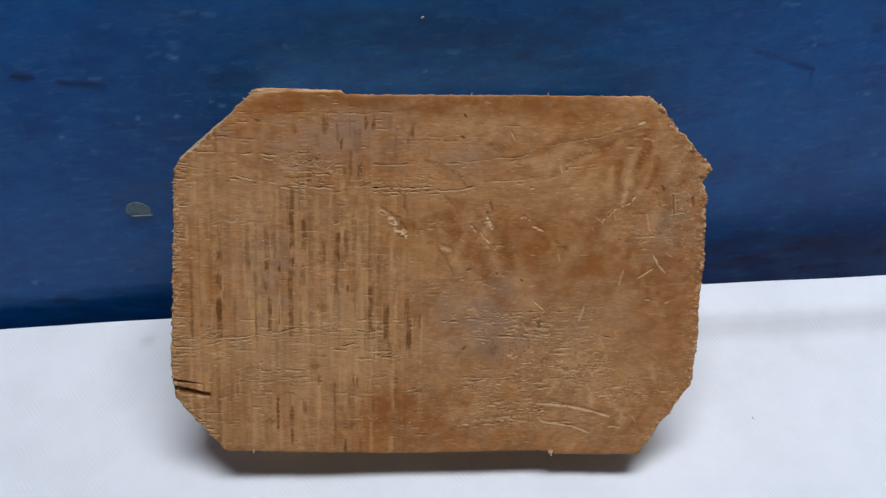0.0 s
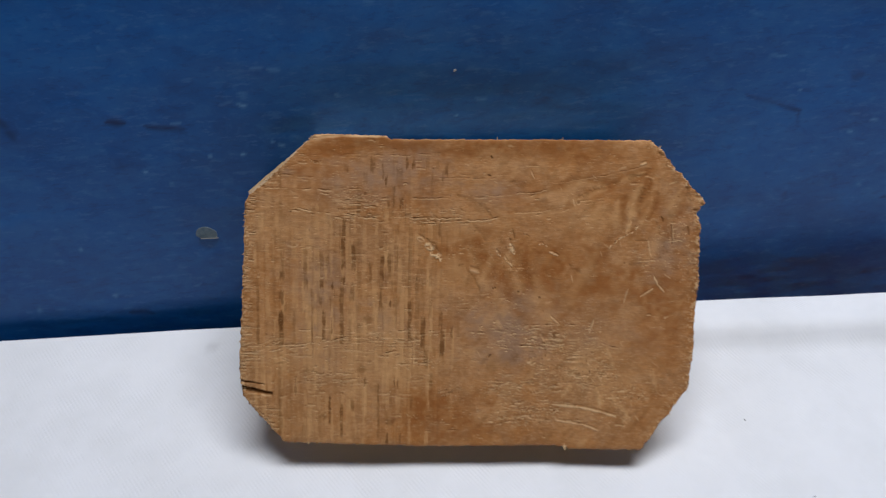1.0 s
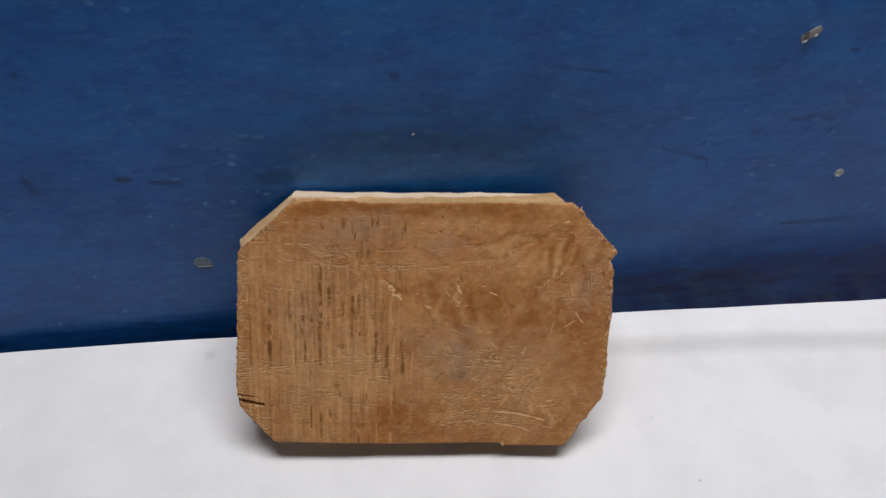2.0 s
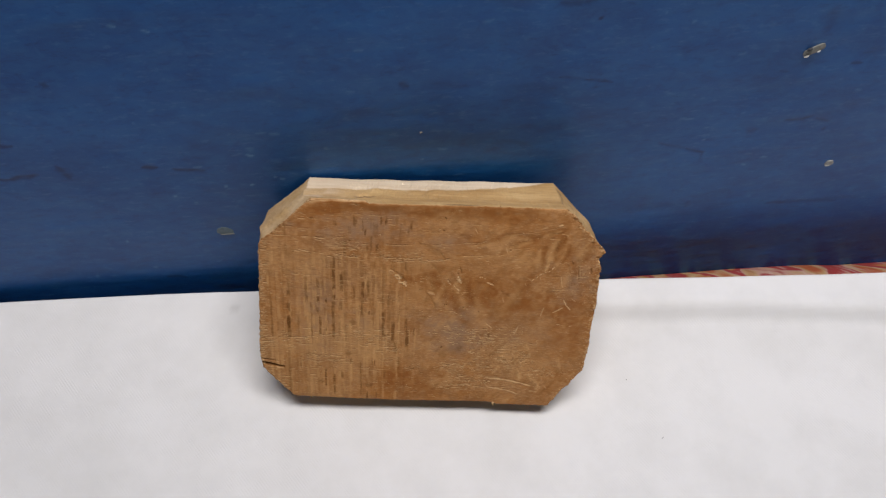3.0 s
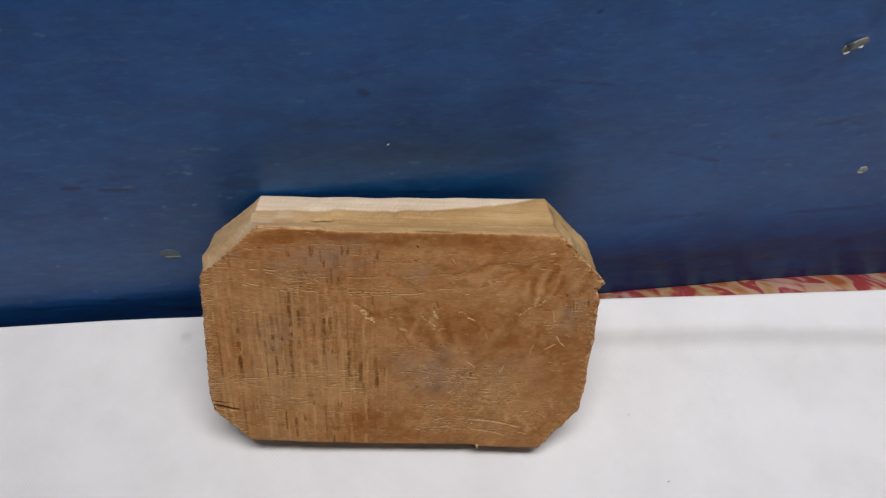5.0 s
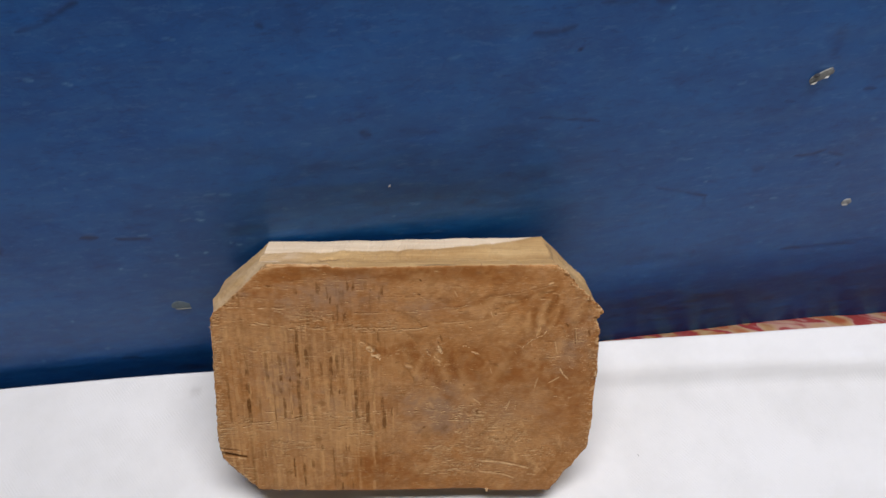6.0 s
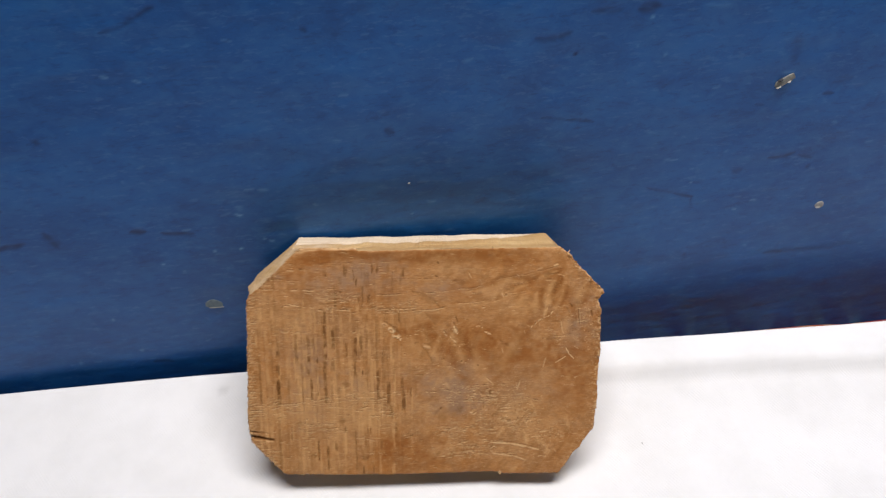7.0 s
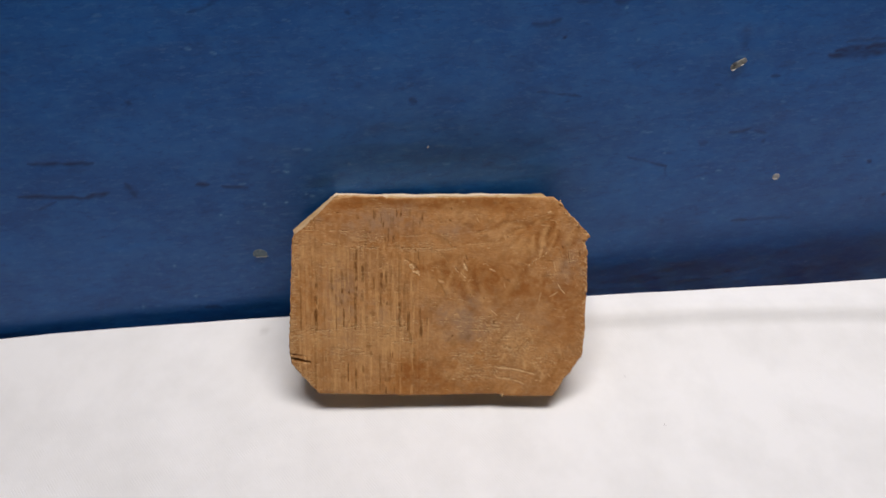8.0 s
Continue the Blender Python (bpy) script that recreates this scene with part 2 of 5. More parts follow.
# ---- the painted wall ----
def steps(lo, fine_lo, fine_hi, hi, fine, n=14):
    """Even fine steps over the seen stretch, growing ones outside it."""
    grow = np.linspace(0, 1, n + 1)[1:] ** 2
    return np.concatenate([(fine_lo + (lo - fine_lo) * grow)[::-1], np.arange(fine_lo, fine_hi, fine), fine_hi + (hi - fine_hi) * grow])


def build_wall():
    xs, zs = steps(-1.6, -0.28, 0.34, 1.6, 0.00065), steps(-0.6, -0.02, 0.32, 2.1, 0.00065)
    X, Z = np.meshgrid(xs * 1000, zs * 1000)
    x, z = X.ravel(), Z.ravel()
    relief = 0.35 * wave2(x, z, 60, 35, 1) + 0.12 * wave2(x, z, 18, 6, 2) + 0.05 * wave2(x, z, 7, 2.2, 3)
    for cx, cz in ((-65.5, 56.5), (152.9, 131.6), (184.7, 71.3), (17.5, 105.5)):
        relief = relief * (1 - np.exp(-((np.hypot(x - cx, z - cz) / 7) ** 4)))
    light, dark, scuff = np.zeros_like(x), np.zeros_like(x), np.zeros_like(x)
    # thin cracks: place, place, half width, strength
    cracks = [
        (-69.4, 172.4, -61.9, 173.7, 0.6, 0.5), (-61.9, 173.7, -57.8, 176.0, 0.6, 0.6), (-57.8, 176.0, -51.4, 178.8, 0.65, 0.7), (-74.5, 95.3, -63.1, 93.6, 0.75, 0.85),
        (-150, 114.8, -136.4, 113.9, 0.75, 0.8), (-136.4, 113.9, -123.9, 113.1, 0.8, 0.9), (-160, 99.9, -133.2, 96.4, 0.9, 0.9), (-133.2, 96.4, -122.6, 97.9, 0.95, 1.0), (-153.9, 92.4, -145.4, 95.8, 0.6, 0.5),
        (65.6, 127.1, 75.0, 125.2, 0.55, 0.5), (75.0, 125.2, 84.7, 122.8, 0.55, 0.7), (109.3, 90.2, 120.6, 86.2, 0.6, 0.55), (120.6, 86.2, 128.6, 82.9, 0.65, 0.75), (127.9, 83.5, 128.5, 78.7, 0.5, 0.45),
    ]
    # broader dark scuffs
    scuffs = [
        (-85.0, 97.6, -80.0, 96.9, 0.9, 0.85), (-113.9, 100.9, -112.0, 95.0, 1.7, 0.6), (-10.8, 168.0, -9.6, 166.2, 0.8, 0.6), (11.1, 128.9, 13.7, 127.7, 1.2, 0.6), (62.3, 156.4, 69.9, 156.4, 1.0, 0.45), (69.9, 156.4, 74.3, 158.3, 1.0, 0.55),
        (34.9, 174.0, 37.2, 172.9, 1.2, 0.5), (-102.0, 138.5, -101.1, 137.9, 1.5, 0.55), (-98.3, 27.2, -90.5, 25.7, 1.1, 0.65), (80.1, 163.7, 90.1, 163.4, 0.9, 0.6), (96.0, 163.4, 101.9, 163.2, 1.8, 0.7), (152.8, 148.1, 154.4, 139.0, 1.7, 0.4), (142.2, 94.3, 146.1, 94.2, 1.6, 0.45), (131.2, 52.4, 130.6, 48.4, 1.2, 0.4),
    ]
    streaks = [
        (193.5, 131.6, 222, 131.2, 1.5, 0.95), (196.0, 133.6, 226, 134.4, 1.2, 1.0), (199.9, 137.3, 217.1, 137.3, 0.9, 0.5), (155.7, 97.9, 166.1, 99.1, 0.8, 0.6), (167.8, 97.8, 173.6, 96.0, 0.75, 0.5), (167.6, 46.6, 175.8, 46.8, 0.9, 0.75), (175.8, 46.8, 199.3, 44.9, 1.1, 0.4), (170.3, 13.1, 174.9, 12.6, 1.0, 0.5),
        (229.6, 75.1, 231.5, 73.9, 1.0, 0.8), (244.0, 54.4, 246.5, 54.2, 1.0, 0.8), (144.2, 123.2, 147.4, 122.3, 0.6, 0.6), (169.1, 124.3, 172.8, 124.2, 0.75, 0.65), (172.0, 128.6, 178.0, 130.2, 1.3, 0.3), (76.0, 150.5, 76.6, 149.7, 0.7, 0.9), (172.9, 91.5, 174.2, 92.9, 0.7, 0.6),
    ]
    for x0, z0, x1, z1, w, a in cracks + scuffs + streaks:
        put(scuff, 1.28 * a, x + 0.3 * wave2(x, z, 2.0, 2.0, 11), z + 0.45 * w * wave1(x, 3.0, 12), x0, z0, x1, z1, w * 1.25, relief, -0.08)
    dark = np.maximum(dark, np.clip(scuff, 0, 1) * np.clip(0.9 + 0.4 * wave2(x, z, 2.6, 1.1, 14), 0.2, 1))
    # small scuffs scattered over the paint
    for k in range(150):
        x0, z0 = rng.uniform(-280, 340), rng.uniform(0, 330)
        put(dark, rng.uniform(0.05, 0.30), x, z + 0.7 * wave1(x, 2.0, 13), x0, z0, x0 + rng.uniform(0.3, 5) * rng.choice((-1, 1)), z0 + rng.normal(0, 0.9), rng.uniform(0.6, 1.5), relief, -0.05)
    for k in range(200):
        x0, z0 = rng.uniform(-280, 340), rng.uniform(0, 330)
        put(light, rng.uniform(0.08, 0.32), x, z + 0.4 * wave1(x, 1.2, 18), x0, z0, x0 + rng.uniform(0.4, 5), z0 + rng.normal(0, 0.5), rng.uniform(0.35, 0.6), relief, 0.04)
    # short pale flecks, where the brush left ridges that have been rubbed
    flecks = [(-46.7, 99.9, 2.5, 0.8), (-45.9, 103.6, 2.7, 0.35), (-39.2, 87.2, 1.0, 0.6), (-37.3, 86.1, 2.1, 0.6), (-48.9, 84.1, 1.4, 0.8), (-58.6, 84.3, 1.3, 0.7), (-67.1, 95.8, 3.0, 0.4), (-40.9, 110.5, 3.3, 0.35), (-36.3, 110.0, 3.6, 0.45), (-78.8, 80.8, 0.9, 0.6), (23.4, 96.2, 3.7, 0.35), (20.7, 105.8, 4.3, 0.25), (146.7, 74.3, 1.9, 0.5), (126.3, 90.6, 0.8, 0.5)]
    flecks += [(113.6, 102.5, 5.7, 0.35), (-18.2, 100.6, 1.3, 0.4), (17.2, 91.2, 0.5, 0.5), (-74.1, 158.4, 2.3, 0.5), (-64.7, 156.0, 2.0, 0.5), (153.2, 78.0, 3.1, 0.45), (117.2, 162.5, 10, 0.22), (-2.4, 144.0, 2.6, 0.3), (99.8, 160.2, 1.4, 0.7), (126.5, 131.8, 3.1, 0.3)]
    for x0, z0, n, a in flecks:
        put(light, a, x, z + 0.3 * wave1(x, 1.5, 12), x0, z0, x0 + n, z0 - 0.08 * n, 0.5, relief, 0.05)
    for x0, z0, w, a in ((-101.6, 34.5, 1.2, 0.45), (-106.2, 54.9, 1.0, 0.5), (-128, 31.5, 1.6, 0.3), (106.9, 146.4, 0.9, 0.3)):
        put(light, a, x + 0.4 * wave2(x, z, 1.2, 1.2, 17), z, x0, z0, x0 + 0.6 * w, z0 - 0.2 * w, w, relief, -0.04)
    verts = np.stack([x / 1000, WALL_Y - relief / 1000, z / 1000], -1)
    nu, nv = len(xs), len(zs)
    faces = grid_faces(nu, nv)
    # the thickness: a plain back, joined round the rim
    n = len(verts)
    lo, hi, mid = (xs[0], zs[0]), (xs[-1], zs[-1]), WALL_Y + 0.12
    back = np.array([(lo[0], mid, lo[1]), (hi[0], mid, lo[1]), (hi[0], mid, hi[1]), (lo[0], mid, hi[1])])
    rim = [list(range(nu))[::-1] + [n, n + 1], list(range(nu - 1, n, nu))[::-1] + [n + 1, n + 2], list(range(n - nu, n)) + [n + 2, n + 3], list(range(0, n, nu)) + [n + 3, n], [n + 1, n, n + 3, n + 2]]
    me = mesh_of("wall_back", np.concatenate([verts, back]), [faces] + rim, [PAINT], masks={"light": np.r_[light, 0, 0, 0, 0], "dark": np.r_[dark, 0, 0, 0, 0]})
    return tagged(new("wall_back", me), "scuffed blue gloss-painted wall with chips and scratches", "wall", kind="structure")


wall = build_wall()


def chip(name, x, z, rx, rz, turn, seed, material, label="", rise=0.0006, sides=26, square=2.0, base=1.0):
    """An irregular flake on the wall: a low patch with bevelled edges and an uneven top. square: above 2 its corners fill out; base: how far it reaches below its middle."""
    r = np.random.default_rng(seed)
    bm = bmesh.new()
    rings = []
    c, s = math.cos(radians(turn)), math.sin(radians(turn))
    rough = [1 + 0.05 * math.sin(4 * math.pi * k / sides + seed) + 0.03 * math.sin(10 * math.pi * k / sides + 2 * seed) + r.uniform(-0.02, 0.02) for k in range(sides)]
    for scale, y in ((1.0, 0.0004), (0.95, -rise * 0.7), (0.6, -rise * 0.92), (0.25, -rise)):
        ring = []
        for k in range(sides):
            a = 2 * math.pi * k / sides
            ca, sa = math.cos(a), math.sin(a)
            w = scale * rough[k] / (abs(ca) ** square + abs(sa) ** square) ** (1 / square)
            px, pz = rx * w * ca, rz * w * sa * (base if sa < 0 else 1)
            ring.append(bm.verts.new((x + px * c - pz * s, WALL_Y + y + r.uniform(-1, 1) * rise * 0.07, z + px * s + pz * c)))
        rings.append(ring)
    for a, b in zip(rings, rings[1:]):
        for k in range(sides):
            bm.faces.new((a[k], a[(k + 1) % sides], b[(k + 1) % sides], b[k]))
    bm.faces.new(rings[-1])
    bmesh.ops.recalc_face_normals(bm, faces=bm.faces)
    return part(name, bm, material, wall, label)


# a bare patch with a lit lower lip
chip("paint_chip", -0.0655, 0.0556, 0.0034, 0.0036, -5, 3, THIN_PAINT, "bare grey patch where paint has flaked off", 0.0003, 30, 2.6, 0.22)
chip("chip_rim", -0.0650, 0.05475, 0.0029, 0.00022, -4, 13, PLASTER, "pale lower rim of the bare patch", 0.0006, 18)
# a slanting flake: bare plaster, one dark pit, two bright broken edges
chip("paint_chip", 0.1529, 0.1316, 0.0039, 0.0014, 29, 5, PLASTER, "raised slanting flake with bare plaster", 0.0007, 28, 3.4)
chip("chip_pit", 0.1511, 0.1320, 0.0010, 0.0004, 25, 6, PIT, "dark pit in the flake", 0.0010, 14)
chip("plaster_crumb", 0.1510, 0.1294, 0.0009, 0.00014, 30, 15, PALE_PLASTER, "bright broken edge of the flake", 0.0012, 12)
chip("plaster_crumb", 0.1543, 0.1313, 0.0007, 0.00012, 30, 16, PALE_PLASTER, "bright broken edge of the flake", 0.0012, 12)
# a small round spot
chip("paint_chip", 0.1847, 0.0713, 0.0018, 0.0018, 0, 8, GREY_PLASTER, "small round bare plaster spot", 0.0005, 24)
chip("chip_rim", 0.1843, 0.0702, 0.0012, 0.0005, -12, 18, PALE_PLASTER, "pale lower rim of the round spot", 0.0007, 16)
chip("paint_fleck", 0.0175, 0.1055, 0.0005, 0.0003, 35, 9, PALE_PLASTER, "tiny bright paint fleck", 0.0003, 12)


# ---- the plain rest of the room ----
tagged(box("floor", (-1.6, -2.4, -0.62), (1.6, WALL_Y, -0.5), CONCRETE), "plain grey concrete floor", "floor", kind="structure")
tagged(box("ceiling", (-1.6, -2.4, 2.0), (1.6, WALL_Y, 2.1), LIMEWASH), "plain limewashed ceiling", "ceiling", kind="structure")
tagged(box("wall_left", (-1.7, -2.4, -0.5), (-1.6, WALL_Y, 2.0), LIMEWASH), "plain limewashed wall", "wall", kind="structure")
tagged(box("wall_right", (1.6, -2.4, -0.5), (1.7, WALL_Y, 2.0), LIMEWASH), "plain limewashed wall", "wall", kind="structure")
tagged(box("wall_front", (-1.6, -2.5, -0.5), (1.6, -2.4, 2.0), LIMEWASH), "plain limewashed wall", "wall", kind="structure")


# ---- the bed: mattress, printed spread, white sheet ----
def lie(y):
    """Height of the bedding's top, sloping up to the wall and level farther out."""
    y = np.asarray(y, float)
    near = 0.0146 + 0.26 * (y - 0.138)
    t = np.clip((0.05 - y) / 0.15, 0, 1)
    far = 0.0146 + 0.26 * (0.05 - 0.138) - 0.26 * 0.15 * (t - t * t / 2)
    return np.where(y > 0.05, near, far)


def hem_y(x):
    return np.interp(x, [-1.2, -0.3, -0.17, -0.10, -0.06, 0.10, 0.15, 0.22, 0.5, 1.2], [0.166, 0.1725, 0.1722, 0.1712, 0.1690, 0.1612, 0.1580, 0.1546, 0.146, 0.14])


def build_mattress():
    bm = bmesh.new()
    prof = [(WALL_Y - 0.004, -0.40), (WALL_Y - 0.004, -0.06), (0.15, -0.025), (0.10, -0.012), (0.05, -0.022), (-0.02, -0.034), (-0.10, -0.040), (-1.25, -0.040), (-1.30, -0.06), (-1.31, -0.10), (-1.31, -0.36), (-1.29, -0.40)]
    ends = [[bm.verts.new((x, y, z)) for y, z in prof] for x in (-0.98, 0.98)]
    n = len(prof)
    for k in range(n):
        bm.faces.new((ends[0][k], ends[0][(k + 1) % n], ends[1][(k + 1) % n], ends[1][k]))
    bm.faces.new(ends[0][::-1])
    bm.faces.new(ends[1])
    bmesh.ops.recalc_face_normals(bm, faces=bm.faces)
    me = bpy.data.meshes.new("mattress")
    bm.to_mesh(me)
    bm.free()
    me.materials.append(TICKING)
    tagged(new("mattress", me), "thick mattress pushed against the painted wall", "mattress")
    tagged(box("bed", (-0.98, -1.30, -0.5), (0.98, WALL_Y - 0.01, -0.40), TICKING), "low plain bed base standing on the floor", "bed")


def build_spread():
    """The printed spread under the sheet: it comes up behind the sheet's hem and dips to the wall."""
    xs = steps(-0.96, -0.30, 0.36, 0.96, 0.003)
    ts = np.linspace(0, 1, 60)
    X, T = np.meshgrid(xs, ts)
    x, t = X.ravel(), T.ravel()
    hy = hem_y(x)
    hz = np.interp(x, [-0.3, -0.1, 0.1, 0.22, 0.4], [0.024, 0.0225, 0.0205, 0.0185, 0.016])
    wz = np.interp(x, [-0.3, 0.0, 0.10, 0.13, 0.155, 0.18, 0.20, 0.22, 0.25, 0.4], [0.004, 0.001, -0.0039, -0.0043, -0.0044, -0.0048, -0.0059, -0.0086, -0.0096, -0.0148])
    away = smooth(x, 0.04, -0.02)
    hz, wz = hz - 0.012 * away, wz - 0.022 * away
    y0, z0 = hy - 0.03, lie(hy - 0.03) - 0.0045 - 0.006 * away
    ya = y0 + (hy - 0.001 - y0) * np.clip(t / 0.45, 0, 1)
    za = z0 + (hz - 0.006 - z0) * np.clip(t / 0.45, 0, 1)
    s = np.clip((t - 0.45) / 0.55, 0, 1)
    y = np.where(t < 0.45, ya, hy - 0.001 + (WALL_Y + 0.001 - hy) * s)
    z = np.where(t < 0.45, za, hz - 0.006 + (wz - hz + 0.006) * s + 0.0022 * np.sin(np.pi * s))
    z = z + (t > 0.5) * 0.0006 * wave2(x, t, 0.015, 0.3, 21)
    me = mesh_of("bedspread", np.stack([x, y, z], -1), [grid_faces(len(xs), len(ts))], [PRINT])
    ob = tagged(new("bedspread", me), "red, cream and orange printed cotton bedspread tucked beneath a white sheet", "bedspread")
    thick = ob.modifiers.new("thickness", "SOLIDIFY")
    thick.thickness, thick.offset = 0.0012, -1
    return ob


def build_sheet():
    xs = steps(-0.97, -0.30, 0.36, 0.97, 0.002)
    ss = np.concatenate([np.linspace(0, 0.012, 8), 0.012 + np.linspace(0, 1, 120)[1:] * 0.20, 0.212 + (np.linspace(0, 1, 40)[1:] ** 1.6) * 1.25])
    X, Sx = np.meshgrid(xs, ss)
    x, s = X.ravel(), Sx.ravel()
    hy = hem_y(x)
    rest = np.maximum(s - 0.012, 0)
    y = hy - rest
    z = lie(y)
    # the soft turned hem, thicker where it is folded
    folded = smooth(x, 0.03, 0.10)
    hem_z = np.interp(x, [-0.3, -0.17, -0.10, 0.1, 0.22, 0.4], [0.0262, 0.0256, 0.0235, 0.0216, 0.0196, 0.017])
    lift = hem_z - lie(hy)
    z = z + lift * np.exp(-((rest / 0.030) ** 2))
    gy = np.interp(x, [0.0, 0.1, 0.15, 0.22, 0.4], [0.1490, 0.1432, 0.1394, 0.1320, 0.116])
    up = y - gy - 0.0055
    z = z + folded * (0.0034 * np.exp(-((up / np.where(up < 0, 0.0032, 0.0085)) ** 2)) - 0.0002 * np.exp(-(((y - gy) / 0.0012) ** 2)))
    # below the fold the cloth goes on falling a little
    below = gy - y
    z = z - folded * 0.0036 * smooth(below, -0.010, 0.026) * np.exp(-((np.maximum(below, 0) / 0.06) ** 2))
    z = z + 0.0014 * wave2(x, y, 0.09, 0.05, 31) * smooth(rest, 0.0, 0.03) + 0.00025 * wave2(x, y, 0.02, 0.012, 32)
    # rounded edge turning under
    a = np.clip(1 - s / 0.012, 0, 1)
    y = y + 0.0012 * np.sin(np.pi * np.minimum(a * 1.4, 1)) - 0.001 * a
    z = z - 0.0125 * a ** 1.6
    soil = np.zeros_like(x)
    put(soil, 0.35, x, y, -0.071, 0.1625, -0.067, 0.1622, 0.0018)
    # far out the sheet drops over the foot of the bed
    z = np.where(y < -1.28, z - (-1.28 - y) * 2.0, z)
    me = mesh_of("bed_sheet", np.stack([x, y, z], -1), [grid_faces(len(xs), len(ss))[:, ::-1]], [COTTON], masks={"soil": soil})
    ob = tagged(new("bed_sheet", me), "smooth white cotton sheet with a soft folded hem", "sheet")
    thick = ob.modifiers.new("thickness", "SOLIDIFY")
    thick.thickness, thick.offset = 0.0012, -1
    return ob


build_mattress()
build_spread()
build_sheet()


# ---- the wooden block ----
BLOCK_AT = Vector((0.00839, 0.13411, 0.06059))
BLOCK_U = Vector((0.99244, -0.10735, -0.05951)).normalized()
BLOCK_N = Vector((-0.06971, -0.89204, 0.44655)).normalized()
BLOCK_V = BLOCK_N.cross(BLOCK_U)
DEEP = 24.8


def left_edge(v):
    return np.interp(v, [-47, -39, -33.3, -25.4, -4.5, 22.2, 24, 27, 32.1, 41], [-45.3, -52.3, -56.9, -58.0, -56.6, -55.3, -54.3, -50.2, -45, -36.1])


def right_edge(v):
    return np.interp(v, [-47, -34.6, -28.6, -18.4, 4.3, 18, 21.7, 23.1, 24.7, 29.6, 33.1, 38.8, 41], [57.7, 65.6, 69.9, 70.6, 70.3, 70, 68.6, 70.2, 70.4, 66.3, 62.4, 58.6, 54.8])


def top_shift(u):
    return np.interp(u, [-37, -30, -17, -15.4, 20, 55], [0.0, 0.15, 0.0, -0.9, -0.2, 0.3])


def bottom_shift(u):
    return np.interp(u, [-46, -4, 33, 35, 37, 58], [0.0, -0.5, 0.5, 0.3, -0.4, -0.3])


